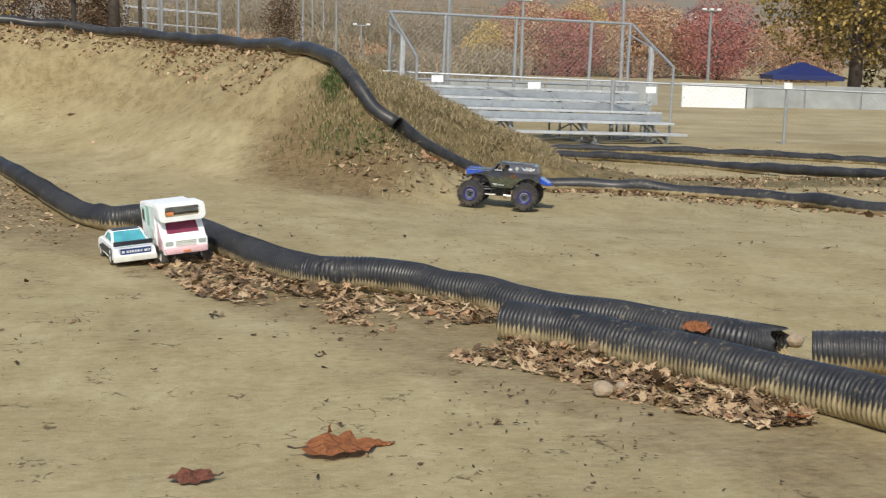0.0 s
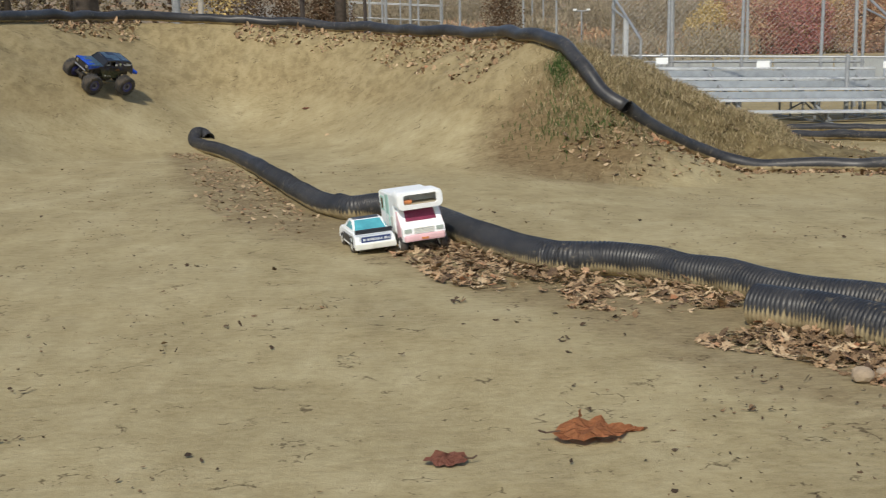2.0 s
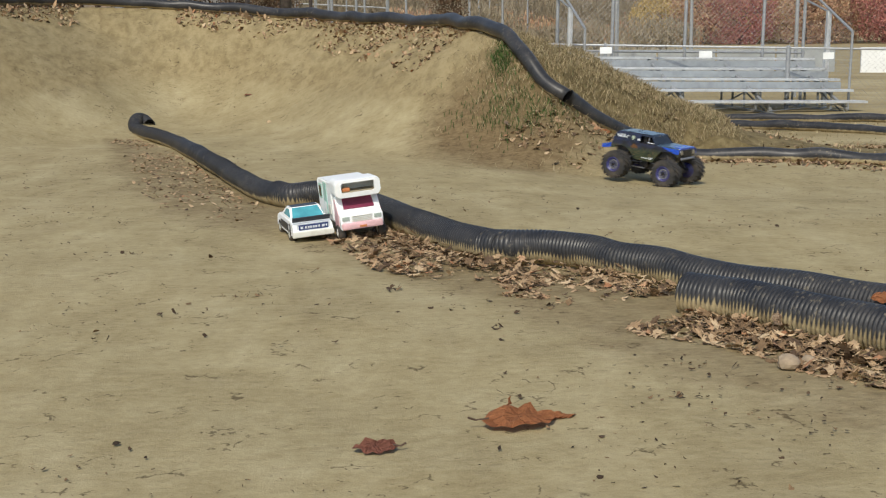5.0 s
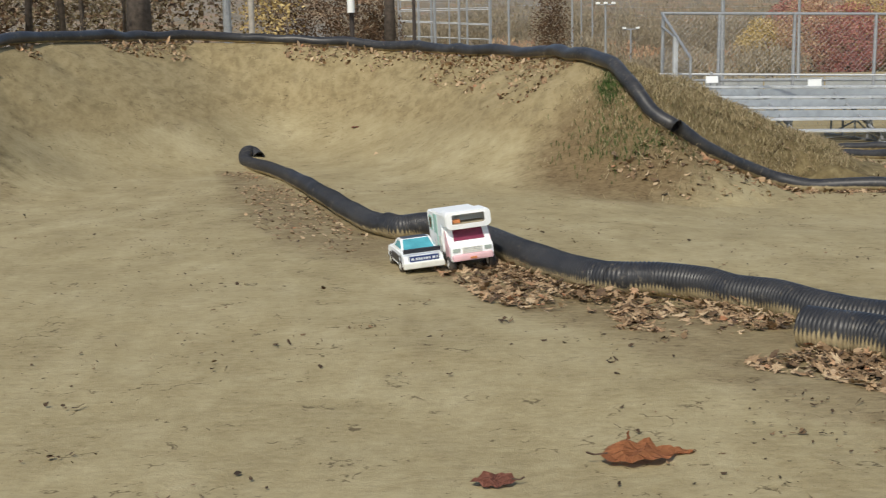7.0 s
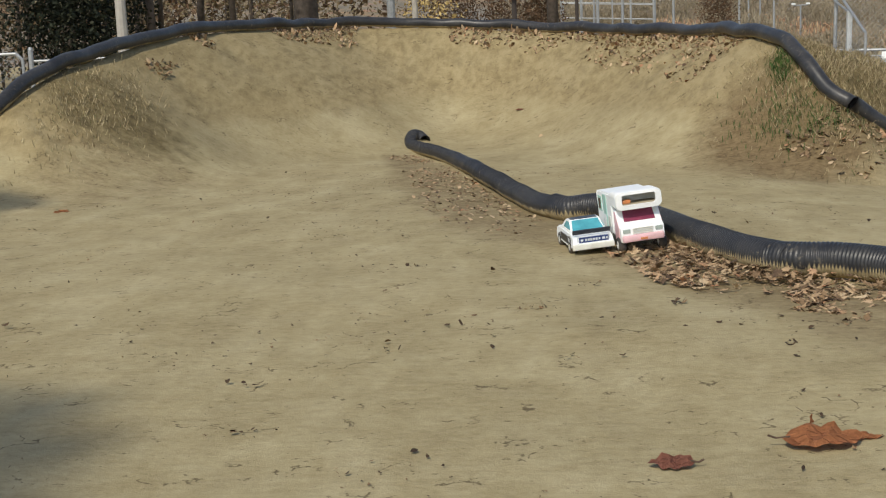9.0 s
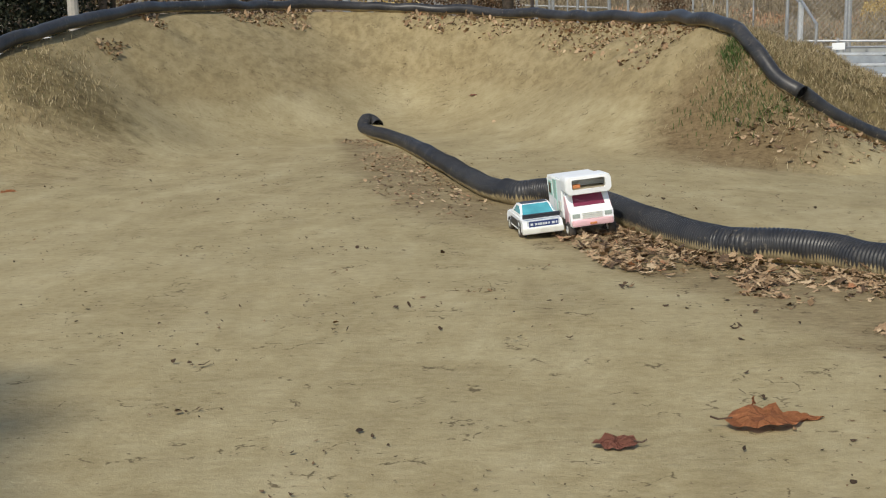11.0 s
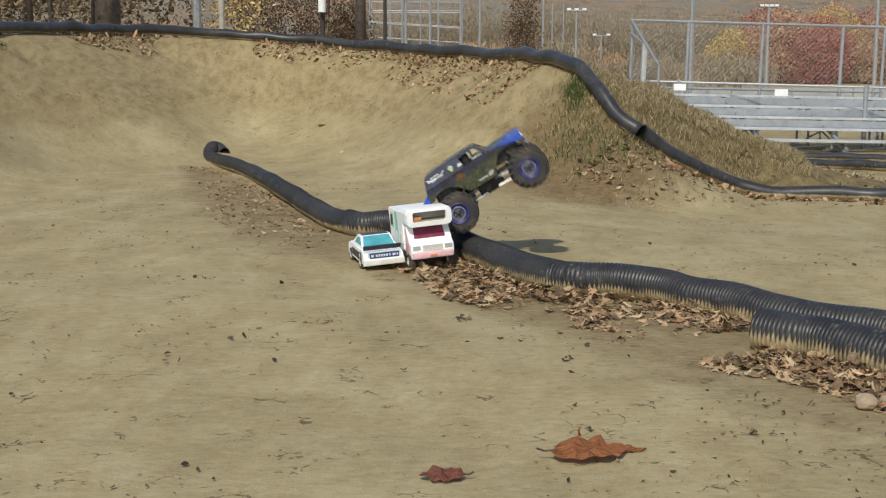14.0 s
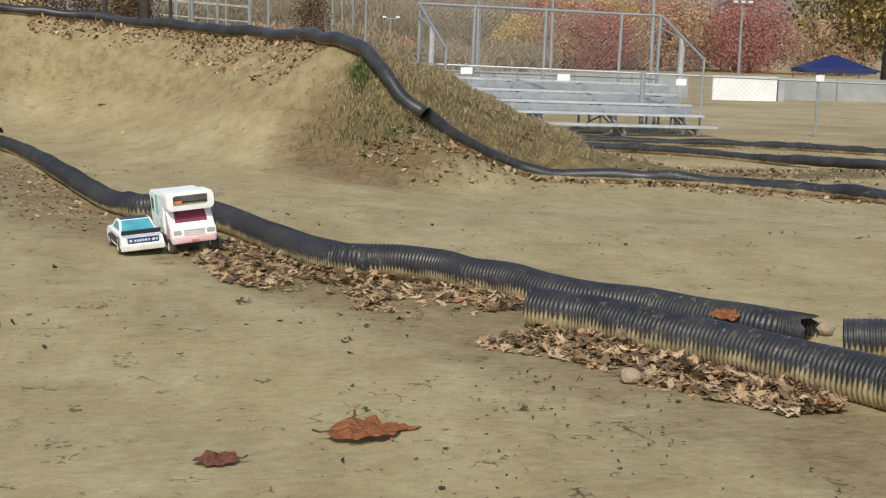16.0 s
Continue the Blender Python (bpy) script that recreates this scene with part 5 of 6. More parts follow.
def build_fence():
    """Low chain-link fence in front of the bleachers."""
    f = thing("chain_link_fence", pose(0, 0, 0), "low galvanised chain-link fence on thin posts", "fence")
    a, b = Vector((1.6, 27.05, 0)), Vector((22.0, 22.85, 0))
    u = (b - a).normalized()
    top = lambda s: 0.536 - 0.021 * s
    for s in (0.0, 3.6, 7.15, 10.65, 14.0, 17.4, 20.6):
        p = a + u * s
        thick = 0.045 if s in (7.15,) else 0.030
        part("post", bm_rod((p.x, p.y, z_at(p.x, p.y) - 0.05), (p.x, p.y, top(s) + 0.02), thick, 10), GALV, f)
        part("post_cap", bm_rod((p.x, p.y, top(s) + 0.02), (p.x, p.y, top(s) + 0.05), thick * 1.15, 10, thick * 0.4), GALV, f)
    for s in (0, 3.6, 7.15, 10.65, 14.0, 17.4):
        e = {0: 3.6, 3.6: 7.15, 7.15: 10.65, 10.65: 14.0, 14.0: 17.4, 17.4: 20.6}[s]
        p, q = a + u * s, a + u * e
        part("top_rail", bm_rod((p.x, p.y, top(s)), (q.x, q.y, top(e)), 0.021, 8), GALV, f)
        ob = chain_link("wire_mesh", (p.x, p.y, 0), (q.x, q.y, 0), z_at(p.x, p.y) + 0.03, top((s + e) / 2), f)
    # small white tags wired to the fence
    for s, w, dz in ((3.60, 0.24, -0.10), (5.55, 0.26, -0.15), (10.65, 0.18, 0.06), (7.9, 0.22, -0.14)):
        p = a + u * s
        part("tag", bm_box((w, 0.01, 0.13), (p.x, p.y - 0.05, top(s) + dz), 0.002), WHITE_PANEL, f, "small white plastic tag")


def build_bleachers():
    u, v = Vector((0.993, 0.115, -0.020)), Vector((-0.115, 0.993, 0))
    m = Matrix.Identity(4)
    m.col[0][:3], m.col[1][:3], m.col[2][:3] = u.normalized(), v.normalized(), (0.02, 0, 1)
    m.col[3][:3] = Vector((9.80, 24.48, -0.86)) - u * 5.4
    b = thing("bleachers", m, "five-row aluminium bleachers with a chain-link guard behind", "bleachers")
    L = 5.4
    for i in range(5):
        y, z = 0.15 + 0.56 * i, 0.24 + 0.185 * i
        part("seat_plank", bm_box((L, 0.25, 0.045), (L / 2, y, z), 0.006), ALU, b, "ribbed aluminium seat plank")
        if i:
            part("foot_plank", bm_box((L, 0.24, 0.035), (L / 2, y - 0.30, z - 0.19), 0.006), ALU, b)
            if i > 1:
                part("riser", bm_box((L, 0.012, 0.13), (L / 2, y - 0.14, z - 0.105), 0.002), ALU_DARK, b, "grey riser board")
    for x in (0.35, 1.9, 3.45, 5.0):
        part("stringer", bm_rod((x, 0.05, 0.10), (x, 2.6, 0.98), 0.03, 8), GALV, b, "sloped steel stringer")
        part("ground_beam", bm_box((0.06, 2.7, 0.05), (x, 1.3, 0.03), 0.006), GALV, b)
        for i in range(5):
            y, z = 0.15 + 0.56 * i, 0.24 + 0.185 * i
            part("leg", bm_rod((x, y, 0.02), (x, y, z - 0.02), 0.024, 8), GALV, b)
        part("cross_brace", bm_rod((x, 0.3, 0.06), (x, 2.3, 0.75), 0.016, 8), GALV, b)
    for x in (0.35, 1.9, 3.45):
        part("cross_brace", bm_rod((x, 2.35, 0.06), (x + 1.55, 2.35, 0.85), 0.016, 8), GALV, b)
        part("cross_brace", bm_rod((x, 0.2, 0.06), (x + 1.55, 0.2, 0.20), 0.014, 8), GALV, b)
    # back guard
    yb, zt, zl = 2.75, 2.42, 1.10
    for x in (0.05, 1.2, 2.75, 4.45, 5.35):
        part("guard_post", bm_rod((x, yb, 0.0), (x, yb, zt), 0.034, 10), GALV, b)
    part("guard_rail", bm_rod((0.0, yb, zt), (L, yb, zt), 0.028, 8), GALV, b)
    part("guard_rail", bm_rod((0.0, yb, zl), (L, yb, zl), 0.024, 8), GALV, b)
    chain_link("wire_mesh", (0.05, yb, 0), (5.35, yb, 0), zl, zt, b)
    for x in (0.02, 5.38):
        part("side_post", bm_box((0.09, 0.09, 1.95), (x, 1.75, 0.98), 0.008), ALU, b, "thick square side post")
        part("side_post", bm_rod((x, 0.75, 0.0), (x, 0.75, 1.55), 0.026, 8), GALV, b)
        part("side_rail", bm_rod((x, yb, zt), (x, 0.75, 1.55), 0.026, 8), GALV, b)
        part("side_rail", bm_rod((x, yb, zt - 0.25), (x, 1.75, 1.93), 0.022, 8), GALV, b)
        chain_link("wire_mesh", (x, 0.8, 0), (x, 2.7, 0), 0.75, 1.75, b)


def build_far_field():
    # white board and grey screened fence beyond the grass
    w = thing("white_board", pose(18.3, 43.2, z_at(18.3, 43.2), 0, 0, -14.5), "white panel with a grey frame on the far fence", "panel")
    part("panel", bm_box((2.20, 0.25, 0.88), (0, 0, 0.36), 0.02), WHITE_PANEL, w)
    part("frame", bm_box((2.3, 0.06, 0.05), (0, -0.13, 0.82), 0.01), ALU, w)
    part("end_post", bm_box((0.22, 0.22, 0.80), (1.26, 0.02, 0.40), 0.01), GREY_SCREEN, w)
    g = thing("screened_fence", pose(0, 0, 0), "long grey wind-screened fence along a field", "fence")
    for k in range(16):
        p = Vector((19.95, 44.0, 0)) + Vector((0.979, -0.205, 0)) * (2.02 * k)
        part("screen", bm_box((1.96, 0.06, 0.80), (p.x + 1.0, p.y - 0.2, z_at(p.x, p.y) + 0.40), 0.01, turn=Matrix.Rotation(radians(-11.8), 4, "Z")), GREY_SCREEN, g)
        part("post", bm_rod((p.x, p.y, z_at(p.x, p.y)), (p.x, p.y, z_at(p.x, p.y) + 0.88), 0.03, 8), GALV, g)
    for k in range(9):
        p = Vector((16.7, 44.3, 0)) - Vector((0.979, -0.205, 0)) * (2.02 * k)
        part("screen", bm_box((1.96, 0.06, 0.80), (p.x - 1.0, p.y + 0.2, z_at(p.x, p.y) + 0.40), 0.01, turn=Matrix.Rotation(radians(-11.8), 4, "Z")), GREY_SCREEN, g)
    t = thing("canopy_tent", pose(25.0, 50.0, z_at(25, 50), 0, 0, -15), "dark blue pop-up canopy tent", "tent")
    roof = bmesh.new()
    bmesh.ops.create_cone(roof, cap_ends=True, segments=4, radius1=2.0, radius2=0.15, depth=0.55, matrix=Matrix.Translation((0, 0, 1.35)) @ Matrix.Rotation(radians(45), 4, "Z"))
    part("roof", roof, BLUE_TENT, t)
    part("valance", bm_box((2.84, 2.84, 0.18), (0, 0, 1.02), 0.01), BLUE_TENT, t)
    for x in (-1.35, 1.35):
        for y in (-1.35, 1.35):
            part("leg", bm_rod((x, y, 0), (x, y, 1.05), 0.025, 8), GALV, t)


def lamp_pole(x, y, top, radius, label, heads=0, material=None):
    base = z_at(x, y)
    p = thing("light_pole" if heads else "pole", pose(x, y, base), label, "pole", "poles beyond the track")
    part("shaft", bm_rod((0, 0, -0.2), (0, 0, top - base), radius, 10, radius * 0.7), material or GALV, p)
    if heads:
        part("cross_arm", bm_rod((-0.45, 0, top - base), (0.45, 0, top - base), radius * 0.5, 8), material or GALV, p)
        for k in range(heads):
            part("lamp_head", bm_box((0.22, 0.18, 0.12), (-0.42 + 0.84 * k / max(1, heads - 1), -0.05, top - base + 0.08), 0.02), WHITE_PANEL, p)
    return p


def build_poles():
    tall = 9.0
    lamp_pole(28.25, 67.3, 3.25, 0.09, "slim white light pole before red trees", 3)
    lamp_pole(19.6, 74.4, 3.75, 0.11, "tall grey light pole with lamp heads", 4)
    lamp_pole(11.08, 81.3, 2.2, 0.07, "short grey pole with two lamps", 2)
    lamp_pole(8.4, 71.8, 3.4, 0.07, "grey light pole with lamp heads", 3)
    lamp_pole(7.25, 35.6, tall, 0.045, "thin galvanised pole behind the bleachers")
    lamp_pole(10.25, 29.9, tall, 0.045, "thin galvanised pole beside the bleachers")
    lamp_pole(8.5, 41.5, tall, 0.05, "thin galvanised net pole")
    lamp_pole(-6.93, 41.2, tall, 0.14, "steel utility pole before brown woods")
    lamp_pole(-6.19, 41.3, tall, 0.10, "pale wooden pole before brown woods", 0, CONCRETE)
    lamp_pole(-9.42, 24.9, tall, 0.11, "weathered pale post at the edge of the woods", 0, CONCRETE)
    u = lamp_pole(-3.46, 46.4, 6.0, 0.10, "dark wooden utility pole with a white transformer", 0, DARK_POLE)
    part("transformer", bm_rod((0.0, -0.25, 2.35), (0.0, -0.25, 2.95), 0.13, 12), WHITE_PANEL, u, "white transformer can")
    for z in (3.3, 3.6):
        part("cross_arm", bm_box((1.2, 0.08, 0.06), (0, 0, z), 0.01), DARK_POLE, u)
    lamp_pole(-1.28, 46.3, tall, 0.07, "dark steel pole beyond the bank", 0, DARK_POLE)
    s = lamp_pole(-0.63, 51.6, tall, 0.07, "grey pole with a sign and two lamps")
    part("sign", bm_box((0.55, 0.05, 0.9), (0, -0.1, 3.75), 0.01), GREY_SCREEN, s)
    for x in (-0.16, 0.16):
        part("lamp", bm_box((0.2, 0.12, 0.18), (x, -0.14, 3.25), 0.02), WHITE_PANEL, s)
    for x, y in ((0.32, 51.5), (1.66, 56.5), (2.47, 56.5), (5.66, 61.7), (8.1, 82), (8.8, 82.1)):
        lamp_pole(x, y, tall if x < 5 else 4.2, 0.06, "slim galvanised net pole beyond the bank")
    # batting cage frame
    c = thing("batting_cage", pose(-2.43, 61.6, z_at(0, 61), 0, 0, 0), "white tubular batting cage frame", "cage")
    for x in (0.0, 0.9, 1.5, 2.35, 3.2, 4.3):
        for y in (0.0, 2.4):
            part("upright", bm_rod((x, y, 0), (x, y, 3.6), 0.035, 8), GALV, c)
    for z in (1.9, 2.6, 3.1, 3.6):
        for y in (0.0, 2.4):
            part("rail", bm_rod((0, y, z), (4.3, y, z - 0.25 * (z < 3)), 0.025, 8), GALV, c)
    # wires across the hillside
    w = thing("power_line", pose(0, 0, 0), "thin power lines before the hillside", "cable")
    for k, z in enumerate((5.3, 4.3, 4.9, 3.9, 5.9)):
        pts = [(-10 + 100 * q, 140.0, z + 0.25 * k * q + 2.2 * (2 * q - 1) ** 2 - 1.2) for q in np.linspace(0, 1, 14)]
        bm = bmesh.new()
        for p, q in zip(pts, pts[1:]):
            bm_add(bm, bm_rod(p, q, 0.022, 5))
        part("cable", bm, GALV, w)
    for x in (-10, 90):
        part("pole", bm_rod((x, 140, z_at(x, 140) - 0.3), (x, 140, 9.5), 0.14, 8), DARK_POLE, w)


def build_gate():
    g = thing("chain_link_gate", pose(0, 0, 0), "galvanised chain-link gate with rounded corners", "gate")
    a, b = Vector((-11.7, 20.35, 0)), Vector((-9.50, 20.69, 0))
    u = (b - a).normalized()
    z0, z1 = -0.02, 1.07
    for p, q in (((a, z0), (a, z1 - 0.1)), ((b, z0), (b, z1 - 0.1)), ((a + u * 0.1, z1), (b - u * 0.1, z1)), ((a, z0 + 0.02), (b, z0 + 0.02)), ((a, z1 - 0.1), (a + u * 0.1, z1)), ((b, z1 - 0.1), (b - u * 0.1, z1)), ((b - u * 1.05, z0), (b - u * 1.05, z1))):
        part("frame_tube", bm_rod((p[0].x, p[0].y, p[1]), (q[0].x, q[0].y, q[1]), 0.026, 8), GALV, g)
    chain_link("wire_mesh", (a.x, a.y, 0), (b.x, b.y, 0), z0, z1, g, 0.09, 0.003)
    pst = thing("gate_post", pose(-9.37, 20.72, z_at(-9.37, 20.72)), "galvanised gate post with a domed cap", "post")
    part("shaft", bm_rod((0, 0, -0.1), (0, 0, 1.12 - z_at(-9.37, 20.72)), 0.04, 10), GALV, pst)
    part("cap", bm_rod((0, 0, 1.12 - z_at(-9.37, 20.72)), (0, 0, 1.17 - z_at(-9.37, 20.72)), 0.045, 10, 0.02), GALV, pst)
    part("top_rail", bm_rod((0.05, 0, 0.95), (4.5, 0.9, 0.95), 0.02, 8), GALV, pst)
    part("bottom_rail", bm_rod((0.05, 0, 0.72), (4.5, 0.9, 0.72), 0.014, 8), GALV, pst)


# ---------------------------------------------------------------- trees and hill
def foliage(name, stops):
    m = leaf_material(name, stops, 0.7)
    return m


# red, orange, yellow, grey and woods tones are paled with distance haze
F_RED = foliage("hazed_crimson_leaves", [(0.0, (0.267, 0.107, 0.112)), (0.5, (0.423, 0.165, 0.145)), (1.0, (0.535, 0.258, 0.205))])
F_ORANGE = foliage("hazed_orange_leaves", [(0.0, (0.344, 0.200, 0.144)), (0.5, (0.516, 0.315, 0.203)), (1.0, (0.601, 0.487, 0.309))])
F_YELLOW = foliage("hazed_yellow_leaves", [(0.0, (0.367, 0.272, 0.111)), (0.5, (0.576, 0.429, 0.178)), (1.0, (0.681, 0.558, 0.267))])
F_OLIVE = foliage("olive_brown_leaves", [(0.0, (0.087, 0.073, 0.033)), (0.5, (0.291, 0.215, 0.074)), (1.0, (0.524, 0.382, 0.132))])
F_BROWN = foliage("brown_leaves", [(0.0, (0.075, 0.048, 0.03)), (0.5, (0.13, 0.082, 0.05)), (1.0, (0.19, 0.12, 0.07))])
F_GREY = foliage("hazed_grey_tan_brush", [(0.0, (0.27, 0.225, 0.16)), (0.5, (0.33, 0.285, 0.205)), (1.0, (0.38, 0.34, 0.25))])
F_DARK = foliage("dark_evergreen", [(0.0, (0.008, 0.012, 0.007)), (0.6, (0.022, 0.030, 0.016)), (1.0, (0.045, 0.048, 0.028))])
F_WOODS = foliage("hazed_thin_woods", [(0.0, (0.13, 0.10, 0.066)), (0.5, (0.175, 0.14, 0.09)), (0.85, (0.21, 0.175, 0.10)), (1.0, (0.25, 0.21, 0.12))])


def leaf_cloud(centre, radii, n, size, seed, hollow=0.35, gap=0.0, scale=1.2, upright=False):
    """Verts and faces of many small leaf quads in lumpy clumps inside an ellipsoid."""
    rng = np.random.default_rng(seed)
    d = rng.normal(0, 1, (n * 3, 3))
    d /= np.linalg.norm(d, axis=1)[:, None]
    r = (hollow + (1 - hollow) * rng.uniform(0, 1, n * 3) ** 0.6)
    p = d * r[:, None] * np.array(radii)
    lump = np.array([noise.noise((a[0] * scale / radii[0] * 3 + seed, a[1] * scale / radii[1] * 3, a[2] * scale / radii[2] * 3)) for a in p])
    edge = 1 + 0.35 * np.array([noise.noise((a[0] * 2.1 + seed, a[1] * 2.1, a[2] * 2.1 + 5)) for a in d])
    keep = (lump > gap) & (r < edge)
    p = p[keep][:n] + np.array(centre)
    k = len(p)
    a = rng.normal(0, 1, (k, 3)) * ((0.3, 0.3, 1.6) if upright else (1, 1, 1))
    a /= np.linalg.norm(a, axis=1)[:, None]
    b = np.cross(a, rng.normal(0, 1, (k, 3)))
    b /= np.linalg.norm(b, axis=1)[:, None]
    s = size * rng.uniform(0.5, 1.3, k)[:, None] * (2.2 if upright else 1)
    wide = 0.16 if upright else 0.6
    verts = np.stack([p + a * s, p + b * s * wide, p - a * s, p - b * s * wide], 1).reshape(-1, 3)
    i = np.arange(k) * 4
    return verts, np.stack([i, i + 1, i + 2, i + 3], 1)


def build_tree(x, y, tall, crown_low, radius, material, label, seed, leaves=1600, size=0.16, trunk=0.14, gap=-0.05, bare=False):
    base = z_at(x, y)
    t = thing("tree", pose(x, y, base), label, "tree", "trees round the field")
    rng = random.Random(seed)
    bm = bm_rod((0, 0, -0.3), (rng.uniform(-0.1, 0.1), 0, crown_low + 0.4 * (tall - crown_low)), trunk, 10, trunk * 0.55)
    part("trunk", bm, BARK, t, "", True)
    for k in range(7):
        a = k * 2.4 + rng.random()
        z0 = crown_low + (tall - crown_low) * (0.05 + 0.08 * k)
        limb = bm_rod((0, 0, z0), (math.cos(a) * radius * 0.7, math.sin(a) * radius * 0.7, z0 + (tall - crown_low) * 0.30), trunk * 0.4, 6, trunk * 0.1)
        part("limb", limb, BARK, t)
    crown_low = max(crown_low, -1.0)
    verts, faces = leaf_cloud((0, 0, (tall + crown_low) / 2), (radius, radius, (tall - crown_low) / 2), leaves, size, seed, gap=gap)
    mesh_object("crown", verts.tolist(), faces.tolist(), material, t, False)
    return t


def build_brush(name, spots, material, label, seed, per=420, size=0.14, category="brush", upright=False):
    """A mass of leaf clumps: spots are x, y, radius, height."""
    vs, fs, o = [], [], 0
    for k, (x, y, r, h) in enumerate(spots):
        v, f = leaf_cloud((x, y, z_at(x, y) + h / 2), (r, r, h / 2), per, size, seed + k, hollow=0.2, gap=-0.15, upright=upright)
        vs.append(v)
        fs.append(f + o)
        o += len(v)
    ob = mesh_object(name, np.vstack(vs).tolist(), np.vstack(fs).tolist(), material, None, False)
    return tagged(ob, label, category, kind="stuff")


def build_woods():
    # maples beyond the field
    reds = [(39.0, 91, 7.4, 0.2, 3.4, F_RED, "crimson maple in full autumn colour"), (36.0, 95, 6.6, 0.1, 3.2, F_ORANGE, "orange-red maple beyond a grey fence"),
            (43.4, 88, 5.6, 0.1, 3.2, F_ORANGE, "rust-orange maple beyond a grey fence"), (33.0, 93, 6.2, 0.1, 2.9, F_ORANGE, "orange maple behind the bleachers"),
            (30.4, 97, 6.6, 0.1, 2.8, F_YELLOW, "golden maple behind the bleachers"), (28.4, 94, 5.8, 0.1, 2.7, F_RED, "red maple behind the bleachers"),
            (26.0, 95, 6.6, 0.1, 2.6, F_ORANGE, "orange maple behind the bleachers"), (23.8, 99, 5.0, 0.1, 2.4, F_YELLOW, "yellow maple behind the bleachers"),
            (46.8, 92, 5.2, 0.1, 2.8, F_ORANGE, "dull orange maple beyond a tent"), (41.0, 98, 6.6, 0.1, 3.2, F_RED, "dark red maple at the field edge"),
            (34.4, 99, 6.8, 0.1, 3.2, F_RED, "dark red maple behind orange maples"), (37.6, 101, 7.0, 0.1, 3.2, F_ORANGE, "tall orange maple behind a crimson one"),
            (31.6, 102, 7.4, 0.1, 3.2, F_ORANGE, "tall rust maple behind the bleachers"), (27.2, 103, 7.2, 0.1, 3.0, F_RED, "brick-red maple behind the bleachers")]
    for k, (x, y, tall, low, r, mt, label) in enumerate(reds):
        build_tree(x, y, tall * 0.86, low - 0.9, r * 1.06, mt, label, 40 + k, 9000, 0.085, 0.13, gap=-0.3)
    # the large tree over the tent
    build_tree(30.2, 55.0, 9.9, 1.3, 5.5, F_OLIVE, "large oak with olive-brown leaves over a tent", 61, 16000, 0.11, 0.36)
    build_tree(35.2, 60.5, 9.2, 0.2, 5.0, F_OLIVE, "dense dark oak beside a grey fence", 62, 12000, 0.12, 0.3)
    # trunks and crowns beyond the bank
    build_tree(-7.75, 33.2, 9.5, 2.9, 3.0, F_BROWN, "stout dark trunk with thin brown leaves", 63, 900, 0.10, 0.38)
    build_tree(-1.79, 39.2, 9.5, 4.0, 2.5, F_BROWN, "grey-barked tree beyond the bank", 64, 700, 0.10, 0.19)
    build_tree(-10.65, 29.9, 9.0, 2.0, 2.4, F_WOODS, "bare thin tree at the edge of the woods", 65, 700, 0.09, 0.12)
    build_brush("leafy_vine_trunk", [(3.28, 43.4, 0.75, 3.0), (3.3, 43.4, 0.65, 5.5)], F_BROWN, "tree trunk wrapped in brown dead leaves", 70, 2600, 0.038, "bush")
    build_brush("brown_bush", [(-5.0, 49.4, 1.7, 4.4), (-3.6, 49.9, 1.3, 3.9), (-6.3, 50, 1.5, 4.6), (-2.6, 50.2, 0.9, 3.3)], F_BROWN, "dense rust-brown bush behind a utility pole", 74, 3500, 0.05, "bush")
    build_brush("yellow_bush", [(-6.4, 47.5, 1.2, 5.2), (-7.3, 52, 1.5, 6.2)], F_YELLOW, "thin yellow-brown bush at the edge of the woods", 78, 800, 0.08, "bush")
    # grey scrub in the middle distance
    rng = np.random.default_rng(3)
    spots = [(float(x), float(112 + 8 * rng.random()), 2.8, float(4.4 + 2.6 * rng.random())) for x in np.arange(-8, 34, 1.7)]
    build_brush("scrub", spots, F_GREY, "pale grey-tan leafless scrub below a hillside", 90, 2600, 0.085, upright=True)
    spots = [(float(x), float(100 + 6 * rng.random()), 1.5, float(1.2 + 1.5 * rng.random())) for x in np.arange(-6, 34, 2.0)]
    build_brush("scrub", spots, F_ORANGE, "low rust-coloured scrub behind the fences", 130, 600, 0.09, upright=True)
    spots = [(float(x), float(76 + 5 * rng.random()), 1.9, float(1.5 + 1.1 * rng.random())) for x in np.arange(6, 21, 1.5)]
    build_brush("scrub", spots, F_GREY, "low pale brush along the far edge of the field", 145, 900, 0.09, upright=True)
    # woods to the side
    spots = [(float(x + rng.normal(0, 0.6)), float(38 + 14 * rng.random() - 0.35 * (x + 8)), 2.4, float(6.5 + 3 * rng.random())) for x in np.arange(-42, -7, 1.25)]
    build_brush("woods", spots, F_WOODS, "thin brown autumn woods with bare twigs", 160, 1900, 0.065, "woods")
    build_brush("woods", [(x - 4, y + 16, 4.0, h + 3) for x, y, _, h in spots[::2]], F_BROWN, "deeper brown woods behind", 220, 700, 0.22, "woods")
    vs, fs = [], []
    for k in range(95):
        x, y = float(rng.uniform(-44, -8.5)), float(rng.uniform(30, 56))
        if x > -0.27 * y + 1.5:
            continue
        r = float(rng.uniform(0.03, 0.11))
        lean = rng.normal(0, 0.5, 2)
        bm = bm_rod((x, y, z_at(x, y) - 0.1), (x + lean[0], y + lean[1], 9.0), r, 6, r * 0.5)
        o = len(vs)
        vs += [tuple(v.co) for v in bm.verts]
        bm.verts.index_update()
        fs += [tuple(o + v.index for v in f.verts) for f in bm.faces]
        bm.free()
